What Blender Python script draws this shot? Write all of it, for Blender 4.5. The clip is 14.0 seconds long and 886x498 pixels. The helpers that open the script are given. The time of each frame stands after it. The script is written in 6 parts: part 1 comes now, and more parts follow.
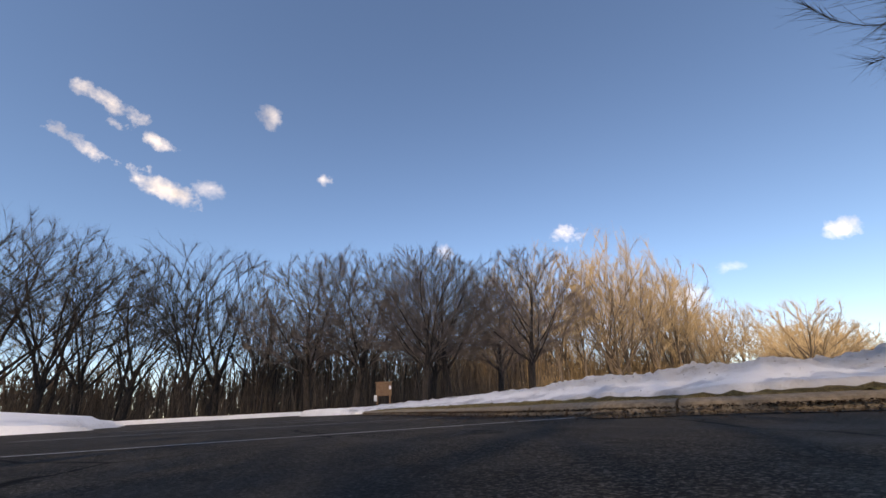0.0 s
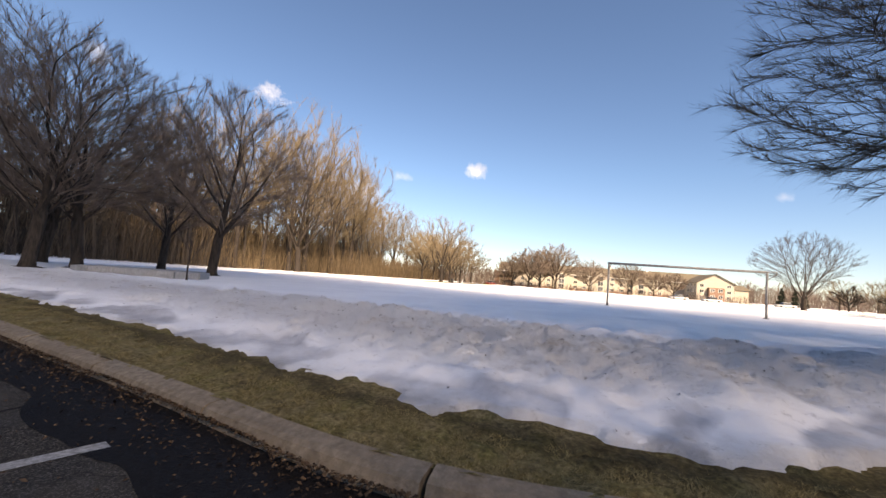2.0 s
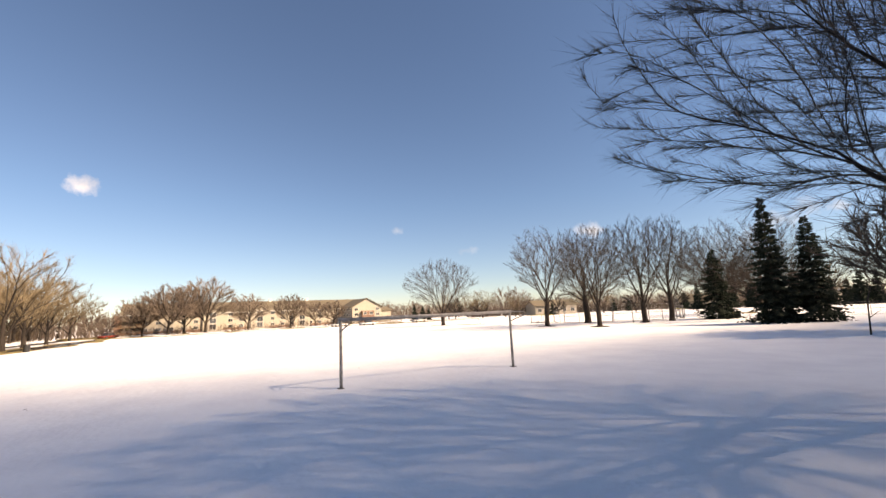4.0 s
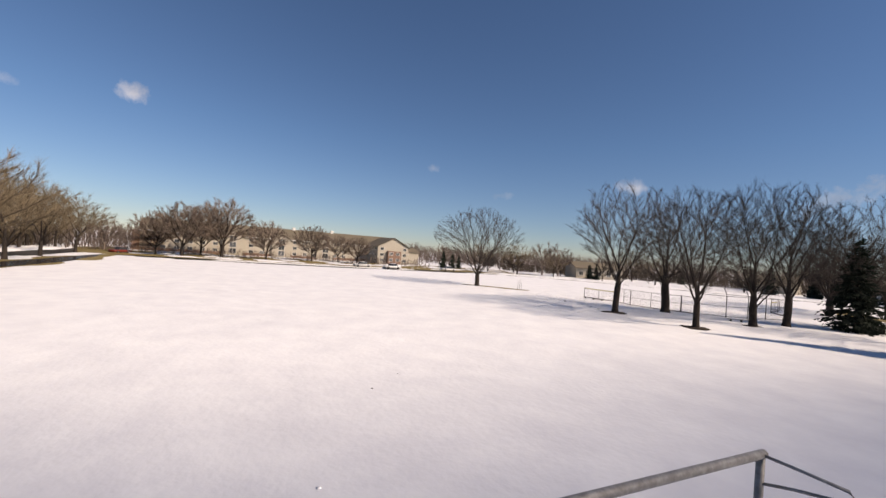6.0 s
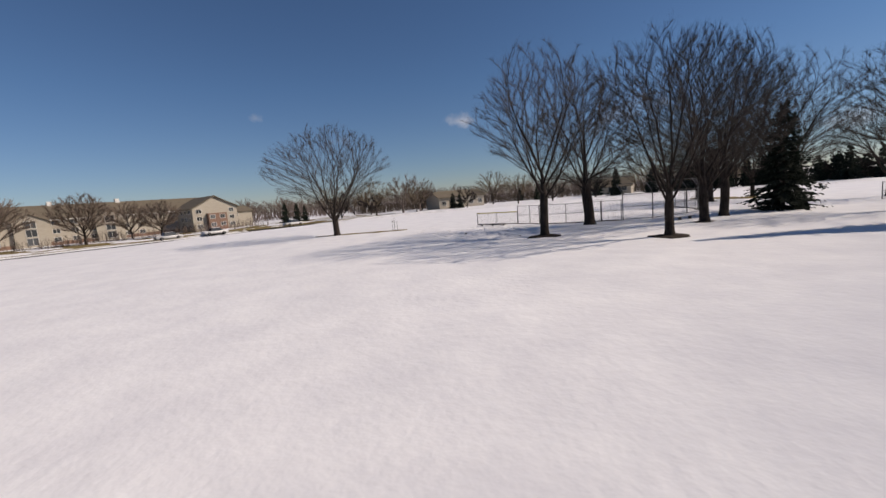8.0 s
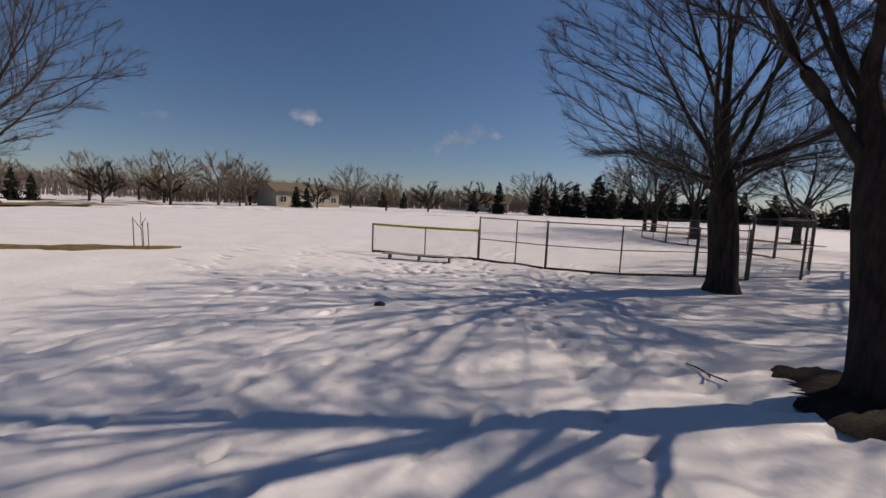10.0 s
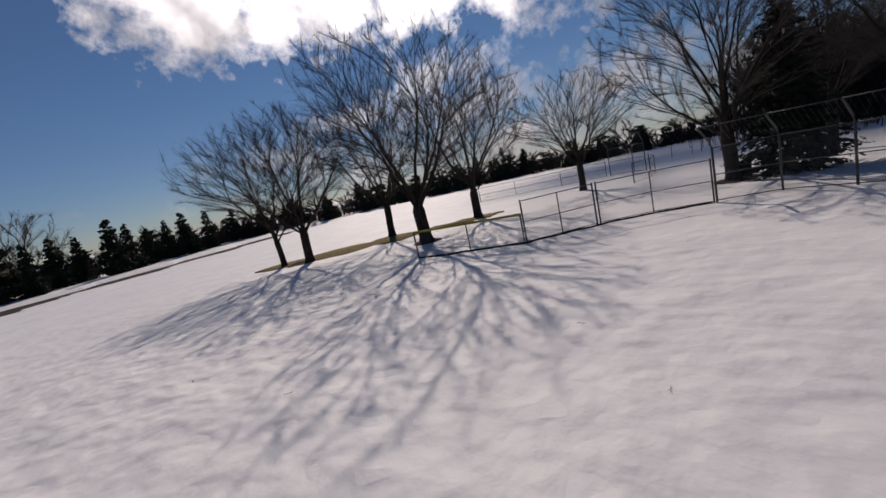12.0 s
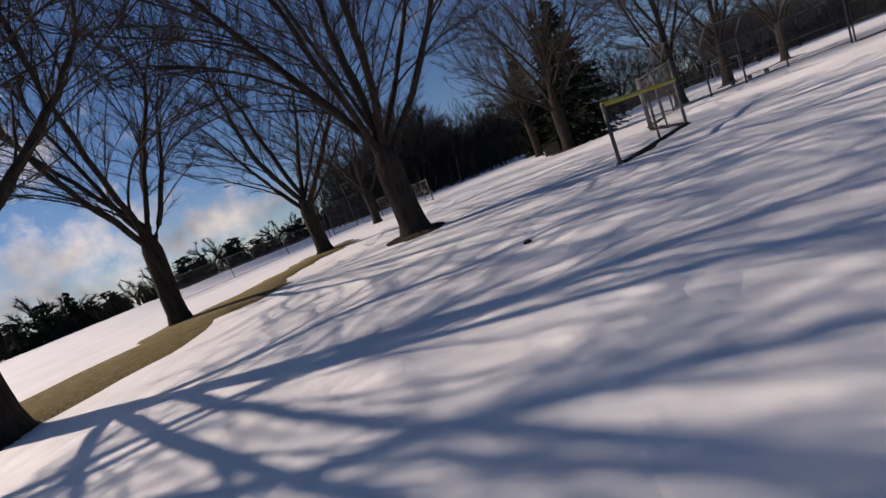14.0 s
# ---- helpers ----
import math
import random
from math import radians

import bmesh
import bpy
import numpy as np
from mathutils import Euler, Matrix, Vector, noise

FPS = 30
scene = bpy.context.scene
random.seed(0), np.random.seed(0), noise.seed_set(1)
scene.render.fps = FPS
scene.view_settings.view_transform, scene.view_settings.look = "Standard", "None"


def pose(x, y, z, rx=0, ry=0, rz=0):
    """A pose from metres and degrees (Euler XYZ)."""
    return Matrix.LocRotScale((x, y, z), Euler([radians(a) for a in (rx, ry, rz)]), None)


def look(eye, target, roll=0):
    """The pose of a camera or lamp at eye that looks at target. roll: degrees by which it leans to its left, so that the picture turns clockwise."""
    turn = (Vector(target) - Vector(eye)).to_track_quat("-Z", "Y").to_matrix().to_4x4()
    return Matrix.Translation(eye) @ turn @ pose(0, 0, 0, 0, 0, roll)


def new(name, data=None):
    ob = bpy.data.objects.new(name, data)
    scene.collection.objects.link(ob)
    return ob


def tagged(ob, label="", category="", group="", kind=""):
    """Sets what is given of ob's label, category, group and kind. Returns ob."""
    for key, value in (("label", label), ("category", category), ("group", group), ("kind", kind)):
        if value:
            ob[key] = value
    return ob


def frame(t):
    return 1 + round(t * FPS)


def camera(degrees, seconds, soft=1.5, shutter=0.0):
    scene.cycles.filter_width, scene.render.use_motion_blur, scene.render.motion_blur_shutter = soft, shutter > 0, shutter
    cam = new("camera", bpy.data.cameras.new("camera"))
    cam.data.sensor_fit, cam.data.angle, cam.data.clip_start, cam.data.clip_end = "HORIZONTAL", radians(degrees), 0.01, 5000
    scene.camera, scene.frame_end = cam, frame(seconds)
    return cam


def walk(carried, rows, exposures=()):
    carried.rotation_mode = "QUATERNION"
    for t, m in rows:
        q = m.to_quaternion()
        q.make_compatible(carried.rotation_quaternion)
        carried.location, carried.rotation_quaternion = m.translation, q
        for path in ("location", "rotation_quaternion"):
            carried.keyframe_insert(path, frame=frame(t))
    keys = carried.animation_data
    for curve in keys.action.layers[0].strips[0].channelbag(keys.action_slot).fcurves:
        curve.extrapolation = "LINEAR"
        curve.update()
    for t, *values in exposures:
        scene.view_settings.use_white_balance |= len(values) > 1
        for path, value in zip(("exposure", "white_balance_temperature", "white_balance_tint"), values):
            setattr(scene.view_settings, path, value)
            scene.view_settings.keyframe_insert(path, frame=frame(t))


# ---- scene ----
cam = camera(93.0, 14.0)
PATH = [
    (0.0, pose(-5.50, 1.26, -0.17, 110.50, 2.79, -30.19)),
    (0.5, pose(-5.30, 1.17, 0.34, 107.3, -5.3, -30.52)),
    (1.0, pose(-5.39, 2.18, 0.92, 93.92, 0.26, -32.32)),
    (1.5, pose(-4.76, 3.66, 1.00, 93.57, 1.83, -53.68)),
    (2.0, pose(-3.70, 5.12, 0.81, 93.96, -4.31, -73.15)),
    (2.5, pose(-3.14, 5.44, 1.42, 96.46, -3.23, -94.24)),
    (3.0, pose(0.00, 7.00, 1.72, 96.34, 0.61, -108.76)),
    (5.5, pose(14.17, 5.73, 4.08, 98.73, 2.27, -121.45)),
    (6.0, pose(17.49, 2.47, 4.81, 90.49, -3.99, -114.08)),
    (6.5, pose(20.62, 0.82, 5.69, 84.35, -6.40, -103.29)),
    (7.0, pose(23.58, -0.15, 4.83, 82.12, -2.45, -102.13)),
    (7.5, pose(27.66, -2.01, 3.82, 81.74, 3.08, -120.54)),
    (9.8, pose(50.52, -21.19, 2.79, 83.12, -0.13, -153.48)),
    (10.0, pose(52.17, -23.60, 2.46, 83.45, -2.29, -155.63)),
    (10.5, pose(55.89, -29.73, 2.17, 84.21, -2.45, -163.40)),
    (11.0, pose(59.44, -35.92, 2.45, 85.21, 1.59, -182.88)),
    (11.5, pose(63.12, -43.76, 3.62, 82.62, 0.45, -209.79)),
    (12.0, pose(65.79, -50.76, 3.47, 80.28, 12.20, -233.35)),
    (12.5, pose(66.67, -57.61, 2.60, 77.97, 10.29, -256.18)),
    (13.0, pose(65.34, -63.91, 1.86, 78.29, 16.56, -274.58)),
    (13.5, pose(61.92, -68.50, 1.05, 79.42, 14.98, -287.53)),
    (13.7, pose(60.56, -69.74, 0.88, 79.84, 20.47, -294.09)),
    (14.0, pose(57.35, -71.00, 1.04, 80.64, 21.16, -298.24)),
]
EXPOSURES = [(0.0, 1.55, 9900, 18), (0.5, 1.52, 9800, 18), (1.0, 1.4, 9600, 18), (2.0, 1.42, 9600, 19), (2.5, 1.5, 9700, 20), (3.2, 1.38, 10800, 21), (5.3, 0.6, 8000, 18), (6.0, 0.25, 7800, 18), (6.5, 0.17, 7600, 16), (7.5, -0.05, 7200, 16), (9.8, -0.42, 7700, 19), (11.0, -0.37, 7400, 18), (12.0, -0.82, 7100, 18), (12.5, -0.86, 7000, 19), (13.0, -1.05, 7000, 20), (13.5, -0.94, 7100, 21), (14.0, -0.27, 7400, 20)]
walk(cam, PATH, EXPOSURES)
SUN_DIR = Vector((-0.738, -0.675, math.tan(radians(37.5)))).normalized()


def add_world():
    """Winter sky with small fair-weather clouds; bearings run anticlockwise from +y."""
    w = bpy.data.worlds.new("sky")
    scene.world = w
    w.use_nodes = True
    nt = w.node_tree
    nt.nodes.clear()
    N, K = nt.nodes.new, nt.links.new
    sky = N("ShaderNodeTexSky")
    sky.sky_type, sky.sun_disc = 'NISHITA', False
    sky.sun_elevation, sky.sun_rotation = radians(37.5), radians(227.6)
    sky.air_density, sky.dust_density, sky.ozone_density = 0.9, 0.05, 3.0
    tc = N("ShaderNodeTexCoord")
    warp = N("ShaderNodeTexNoise")
    warp.inputs["Scale"].default_value, warp.inputs["Detail"].default_value, warp.inputs["Roughness"].default_value = 16, 6, 0.62
    K(tc.outputs["Generated"], warp.inputs["Vector"])

    def m(op, a, b=None, c=None, clamp=False):
        n = N("ShaderNodeMath")
        n.operation, n.use_clamp = op, clamp
        for i, v in enumerate((a, b, c)):
            if v is None:
                continue
            if isinstance(v, (int, float)):
                n.inputs[i].default_value = v
            else:
                K(v, n.inputs[i])
        return n.outputs[0]

    def dot(v):
        n = N("ShaderNodeVectorMath")
        n.operation = 'DOT_PRODUCT'
        K(tc.outputs["Generated"], n.inputs[0])
        n.inputs[1].default_value = v
        return n.outputs["Value"]

    total = None
    for bearing, elev, half_w, half_h, tilt, dense in CLOUDS:
        b, e = radians(bearing), radians(elev)
        d = Vector((-math.sin(b) * math.cos(e), math.cos(b) * math.cos(e), math.sin(e)))
        r = Vector((math.cos(b), math.sin(b), 0))
        u = r.cross(d)
        c, s = math.cos(radians(tilt)), math.sin(radians(tilt))
        ax, ay = r * c + u * s, u * c - r * s
        x = m('DIVIDE', dot(ax), math.sin(radians(half_w * 1.2)))
        y = m('DIVIDE', dot(ay), math.sin(radians(half_h * 1.25)))
        rr = m('SQRT', m('ADD', m('MULTIPLY', x, x), m('MULTIPLY', y, y)))
        gain, base = (2.6, -0.1) if dense >= 1 else (3.4, -0.55) if elev < 15 and half_w >= 8 else (4.2, -1.35)
        edge = m('SUBTRACT', m('ADD', m('MULTIPLY', warp.outputs["Fac"], gain), base), rr)
        front = m('GREATER_THAN', dot(d), 0.3)
        mask = m('MULTIPLY', m('MULTIPLY', m('MULTIPLY', edge, 1.3 if dense >= 1 else 0.75, clamp=True), dense), front)
        total = mask if total is None else m('MAXIMUM', total, mask)
    shade = N("ShaderNodeTexNoise")
    shade.inputs["Scale"].default_value, shade.inputs["Detail"].default_value = 9, 3
    K(tc.outputs["Generated"], shade.inputs["Vector"])
    ramp = N("ShaderNodeValToRGB")
    ramp.color_ramp.elements[0].position, ramp.color_ramp.elements[0].color = 0.35, (5.0, 5.1, 5.5, 1)
    ramp.color_ramp.elements[1].position, ramp.color_ramp.elements[1].color = 0.62, (13.4, 13.6, 14.2, 1)
    K(shade.outputs["Fac"], ramp.inputs["Fac"])
    glow = N("ShaderNodeVectorMath")
    glow.operation = 'SCALE'
    K(ramp.outputs[0], glow.inputs[0])
    K(m('ADD', m('MULTIPLY', m('POWER', m('MAXIMUM', dot(SUN_DIR), 0.0), 14), 6.5), 0.75), glow.inputs["Scale"])
    tint = N("ShaderNodeMix")
    tint.data_type, tint.blend_type = 'RGBA', 'MULTIPLY'
    tint.inputs[0].default_value = 1.0
    K(sky.outputs[0], tint.inputs[6])
    tint.inputs[7].default_value = SKY_TINT
    low = N("ShaderNodeMix")
    low.data_type, low.blend_type = 'RGBA', 'MULTIPLY'
    K(m('SUBTRACT', 1.0, m('MULTIPLY', dot(Vector((0, 0, 1))), 4.0), clamp=True), low.inputs[0])
    K(tint.outputs[2], low.inputs[6])
    low.inputs[7].default_value = HORIZON_TINT
    mix = N("ShaderNodeMix")
    mix.data_type = 'RGBA'
    K(total, mix.inputs[0])
    K(low.outputs[2], mix.inputs[6])
    K(glow.outputs[0], mix.inputs[7])
    bg = N("ShaderNodeBackground")
    bg.inputs["Strength"].default_value = SKY_STRENGTH
    K(mix.outputs[2], bg.inputs["Color"])
    out = N("ShaderNodeOutputWorld")
    K(bg.outputs[0], out.inputs["Surface"])


# bearing, elevation, half width, half height, tilt (degrees), density
NORTH_CLOUDS = [
    (12.5, 32.6, 3.2, 0.9, -16, 0.8), (7.5, 30.2, 3.4, 0.8, -16, 0.8), (11.5, 27.2, 4.0, 0.9, -12, 0.9), (5.5, 25.3, 3.6, 0.9, -18, 0.85),
    (-5.7, 36.3, 1.6, 1.2, -50, 0.45), (0.5, 26.5, 1.2, 1.4, 60, 0.4), (-13.5, 29.5, 0.9, 1.0, 60, 0.55), (-49, 20.6, 2.3, 1.9, 10, 0.75),
    (-31.5, 20.2, 1.1, 1.1, 0, 0.6), (-76.6, 14.5, 1.9, 1.0, 5, 0.7), (-60.5, 11.0, 5.0, 1.4, -6, 0.55), (-66.9, 13.2, 1.6, 0.9, 0, 0.35),
]
EAST_CLOUDS = [
    (-112, 11.2, 0.9, 0.5, 0, 0.25), (-121, 8.2, 1.8, 0.7, 0, 0.25), (-137.5, 9.6, 2.4, 0.8, -4, 0.5), (-157.5, 8.0, 4.4, 1.3, 12, 0.7),
    (-179.5, 4.6, 5.0, 1.3, 8, 0.5), (174, 4.0, 2.5, 0.6, 4, 0.3), (152, 23.0, 8, 3.8, -3, 1.0), (138, 23.6, 10, 4.6, 3, 1.0),
    (125, 22.0, 6, 3.2, 0, 1.0), (136, 9.5, 9, 1.4, 5, 0.6), (146, 6.5, 9, 1.6, 0, 0.6),
]
SUN_CLOUDS = [
    (121, 8.0, 10, 2.9, 8, 0.95), (104, 7.0, 9, 2.6, 0, 0.95), (118, 3.0, 26, 3.0, 0, 0.95), (90, 5.0, 8, 2.4, 6, 0.95),
    (98.3, 11.8, 1.5, 0.8, 8, 0.8), (92.0, 17.0, 4.0, 0.7, 10, 0.6), (57, 19.8, 3.0, 0.9, 12, 0.5), (91, 6.7, 5, 1.7, 12, 0.6),
    (80, 5.0, 4, 1.3, 8, 0.6), (124, 12.5, 9, 2.2, 6, 0.75), (108, 15.5, 8, 2.6, 10, 0.85), (97, 8.5, 6, 1.6, 10, 0.8),
    (112, 20.5, 6, 2.3, 4, 1.0), (102, 17.5, 5, 1.6, 12, 0.8),
]
CLOUDS = NORTH_CLOUDS + EAST_CLOUDS + SUN_CLOUDS
SKY_TINT, SKY_STRENGTH = (0.61, 0.85, 1.07, 1), 0.078
HORIZON_TINT = (1.12, 0.93, 0.92, 1)
add_world()
sun_data = bpy.data.lights.new("sun", 'SUN')
sun_data.energy, sun_data.angle, sun_data.color = 4.5, radians(0.7), (1.0, 0.93, 0.84)
sun = new("sun", sun_data)
sun.matrix_world = look(SUN_DIR * 900, (0, 0, 0))


# ---- materials ----
class Nodes:
    """Short hand for a material's node tree."""

    def __init__(self, name, rough=0.8, spec=0.3, metal=0.0):
        self.mat = bpy.data.materials.new(name)
        self.mat.use_nodes = True
        self.nt = self.mat.node_tree
        self.p = self.nt.nodes["Principled BSDF"]
        self.p.inputs["Roughness"].default_value = rough
        self.p.inputs["Specular IOR Level"].default_value = spec
        self.p.inputs["Metallic"].default_value = metal
        self.geo = self.nt.nodes.new("ShaderNodeNewGeometry")
        self.obj = self.nt.nodes.new("ShaderNodeObjectInfo")

    def link(self, a, b):
        self.nt.links.new(a, b)

    def noise(self, scale, detail=4, rough=0.55, stretch=None):
        n = self.nt.nodes.new("ShaderNodeTexNoise")
        n.inputs["Scale"].default_value, n.inputs["Detail"].default_value, n.inputs["Roughness"].default_value = scale, detail, rough
        src = self.geo.outputs["Position"]
        if stretch:
            mp = self.nt.nodes.new("ShaderNodeMapping")
            mp.inputs["Scale"].default_value = stretch
            self.link(src, mp.inputs["Vector"])
            src = mp.outputs[0]
        self.link(src, n.inputs["Vector"])
        return n.outputs["Fac"]

    def voronoi(self, scale, feature='DISTANCE_TO_EDGE', warp=0.0):
        v = self.nt.nodes.new("ShaderNodeTexVoronoi")
        v.feature = feature
        v.inputs["Scale"].default_value = scale
        src = self.geo.outputs["Position"]
        if warp:
            n = self.nt.nodes.new("ShaderNodeTexNoise")
            n.inputs["Scale"].default_value = scale * 3
            self.link(src, n.inputs["Vector"])
            a = self.nt.nodes.new("ShaderNodeVectorMath")
            a.operation = 'MULTIPLY_ADD'
            self.link(n.outputs["Color"], a.inputs[0])
            a.inputs[1].default_value = (warp,) * 3
            self.link(src, a.inputs[2])
            src = a.outputs[0]
        self.link(src, v.inputs["Vector"])
        return v.outputs["Distance"]

    def ramp(self, fac, *stops):
        r = self.nt.nodes.new("ShaderNodeValToRGB")
        while len(r.color_ramp.elements) < len(stops):
            r.color_ramp.elements.new(0.5)
        for e, (pos, col) in zip(r.color_ramp.elements, stops):
            e.position = pos
            e.color = (*col, 1) if isinstance(col, tuple) else (col, col, col, 1)
        self.link(fac, r.inputs["Fac"])
        return r.outputs["Color"]

    def mix(self, fac, a, b, blend='MIX'):
        n = self.nt.nodes.new("ShaderNodeMix")
        n.data_type, n.blend_type = 'RGBA', blend
        for i, v in ((0, fac), (6, a), (7, b)):
            if isinstance(v, (int, float)):
                n.inputs[i].default_value = v
            elif isinstance(v, tuple):
                n.inputs[i].default_value = (*v, 1)
            else:
                self.link(v, n.inputs[i])
        return n.outputs[2]

    def bump(self, height, strength, dist, normal=None):
        b = self.nt.nodes.new("ShaderNodeBump")
        b.inputs["Strength"].default_value, b.inputs["Distance"].default_value = strength, dist
        self.link(height, b.inputs["Height"])
        if normal is not None:
            self.link(normal, b.inputs["Normal"])
        return b.outputs["Normal"]

    def attr(self, name):
        a = self.nt.nodes.new("ShaderNodeAttribute")
        a.attribute_name = name
        return a.outputs["Fac"]

    def done(self, color=None, normal=None, rough=None):
        if color is not None:
            if isinstance(color, tuple):
                self.p.inputs["Base Color"].default_value = (*color, 1)
            else:
                self.link(color, self.p.inputs["Base Color"])
        if normal is not None:
            self.link(normal, self.p.inputs["Normal"])
        if rough is not None:
            self.link(rough, self.p.inputs["Roughness"])
        return self.mat


def mat_snow():
    n = Nodes("snow", 0.62, 0.25)
    col = n.ramp(n.noise(0.45, 6, 0.6), (0.3, (0.74, 0.74, 0.76)), (0.7, (0.86, 0.86, 0.86)))
    dirt = n.mix(1.0, n.attr("dirt"), n.ramp(n.noise(1.7, 10, 0.76, (1.0, 0.6, 1)), (0.55, 0.0), (0.68, 0.9)), 'MULTIPLY')
    col = n.mix(dirt, col, (0.46, 0.40, 0.33))
    glaze = n.ramp(n.attr("ice"), (0.15, 0.0), (0.6, 0.9))
    col = n.mix(glaze, col, n.ramp(n.noise(2.5, 6, 0.6), (0.35, (0.34, 0.34, 0.36)), (0.65, (0.60, 0.60, 0.62))))
    grit = n.ramp(n.noise(8, 6, 0.75), (0.58, 0.0), (0.70, 1.0))
    col = n.mix(n.mix(1.0, grit, n.attr("dirt"), 'MULTIPLY'), col, (0.075, 0.06, 0.045))
    nor = n.bump(n.noise(0.8, 3, 0.45), 0.25, 0.12)
    nor = n.bump(n.noise(4.0, 2, 0.5), 0.30, 0.06, nor)
    nor = n.bump(n.noise(9.0, 1, 0.5), 0.14, 0.02, nor)
    rough_edge = n.ramp(n.attr("dirt"), (0.30, 0.0), (0.75, 1.0))
    crust = n.mix(1.0, n.ramp(n.noise(4.5, 8, 0.75, (1.0, 0.6, 1)), (0.36, 0.0), (0.64, 1.0)), rough_edge, 'MULTIPLY')
    nor = n.bump(crust, 0.9, 0.07, nor)
    nor = n.bump(n.mix(1.0, n.noise(14, 5, 0.7), rough_edge, 'MULTIPLY'), 0.7, 0.03, nor)
    lumps = n.mix(1.0, n.ramp(n.noise(1.6, 1, 0.4, (1.0, 0.8, 1)), (0.34, 0.0), (0.68, 1.0)), n.attr("lumpy"), 'MULTIPLY')
    nor = n.bump(lumps, 0.65, 0.10, nor)
    rough = n.ramp(glaze, (0.0, 0.62), (0.9, 0.32))
    return n.done(col, nor, rough)


def mat_asphalt():
    """Aged asphalt: pale stones, dusty wheel streaks, dark stains, cracks and wet areas."""
    n = Nodes("asphalt", 0.95, 0.04)
    col = n.ramp(n.noise(90, 3, 0.7), (0.32, (0.016, 0.015, 0.0145)), (0.52, (0.050, 0.047, 0.044)), (0.70, (0.24, 0.227, 0.21)))
    col = n.mix(n.ramp(n.noise(0.9, 6, 0.65), (0.38, 0.0), (0.72, 0.7)), col, (0.085, 0.079, 0.073))
    col = n.mix(n.ramp(n.noise(2.2, 7, 0.7, (1.0, 0.16, 1)), (0.54, 0.0), (0.74, 0.55)), col, (0.14, 0.132, 0.122))
    col = n.mix(n.ramp(n.noise(1.3, 7, 0.72), (0.58, 0.0), (0.68, 0.75)), col, (0.022, 0.019, 0.017))
    col = n.mix(n.ramp(n.noise(11, 5, 0.75), (0.66, 0.0), (0.74, 0.7)), col, (0.20, 0.19, 0.175))
    crack = n.ramp(n.voronoi(0.36, warp=0.5), (0.0, 0.85), (0.009, 0.0))
    col = n.mix(crack, col, (0.010, 0.009, 0.009))
    fine = n.ramp(n.voronoi(1.7, warp=0.3), (0.0, 0.6), (0.012, 0.0))
    col = n.mix(n.mix(1.0, fine, n.ramp(n.noise(0.35, 3, 0.5), (0.50, 0.0), (0.58, 1.0)), 'MULTIPLY'), col, (0.012, 0.011, 0.011))
    wet = n.ramp(n.noise(0.28, 5, 0.6), (0.52, 0.0), (0.60, 1.0))
    col = n.mix(wet, col, n.mix(1.0, col, (0.66, 0.66, 0.68), 'MULTIPLY'))
    rough = n.ramp(wet, (0.0, 0.97), (1.0, 0.6))
    nor = n.bump(n.noise(70, 4, 0.7), 1.0, 0.022)
    nor = n.bump(n.noise(6, 4, 0.6), 0.3, 0.02, nor)
    return n.done(col, nor, rough)


def mat_speckled(name, dark, light, scale, bump=0.4, dist=0.01, rough=0.85, spec=0.3, big=None, stretch=None, metal=0.0):
    """A surface between two colours at two scales."""
    n = Nodes(name, rough, spec, metal)
    col = n.ramp(n.noise(scale, 6, 0.65, stretch), (0.30, dark), (0.72, light))
    if big:
        col = n.mix(n.ramp(n.noise(scale * 0.08, 4, 0.6), (0.4, 0.0), (0.7, 0.7)), col, big)
    nor = n.bump(n.noise(scale * 2.2, 5, 0.65, stretch), bump, dist)
    return n.done(col, nor)


def mat_turf():
    """Matted winter grass: straw, olive and wet dark soil in patches."""
    n = Nodes("dead_turf", 0.95, 0.1)
    col = n.ramp(n.noise(26, 6, 0.72), (0.28, (0.05, 0.038, 0.018)), (0.50, (0.21, 0.162, 0.078)), (0.72, (0.42, 0.33, 0.175)))
    col = n.mix(n.ramp(n.noise(3.2, 5, 0.65), (0.46, 0.0), (0.66, 0.6)), col, n.mix(1.0, col, (0.68, 0.80, 0.46), 'MULTIPLY'))
    col = n.mix(n.ramp(n.noise(1.7, 6, 0.7), (0.57, 0.0), (0.70, 0.7)), col, (0.04, 0.03, 0.017))
    col = n.mix(n.attr("wet"), col, (0.016, 0.012, 0.008))
    return n.done(col, n.bump(n.noise(40, 5, 0.7), 1.0, 0.03))


def mat_varied(name, dark, light, rough=0.8, scale=6.0):
    """Colour differs from object to object and a little over each one."""
    n = Nodes(name, rough, 0.3)
    col = n.ramp(n.obj.outputs["Random"], (0.0, dark), (1.0, light))
    col = n.mix(n.ramp(n.noise(scale, 5, 0.65), (0.3, 0.0), (0.75, 0.55)), col, tuple(c * 0.55 for c in dark))
    return n.done(col, n.bump(n.noise(scale * 5, 4), 0.5, 0.02))


def mat_island(name, dark, light, rough=0.85):
    n = Nodes(name, rough, 0.2)
    return n.done(n.ramp(n.geo.outputs["Random Per Island"], (0.0, dark), (1.0, light)))


def mat_water():
    n = Nodes("melt_water", 0.14, 0.14)
    return n.done((0.012, 0.013, 0.016), n.bump(n.noise(6, 3), 0.15, 0.01))


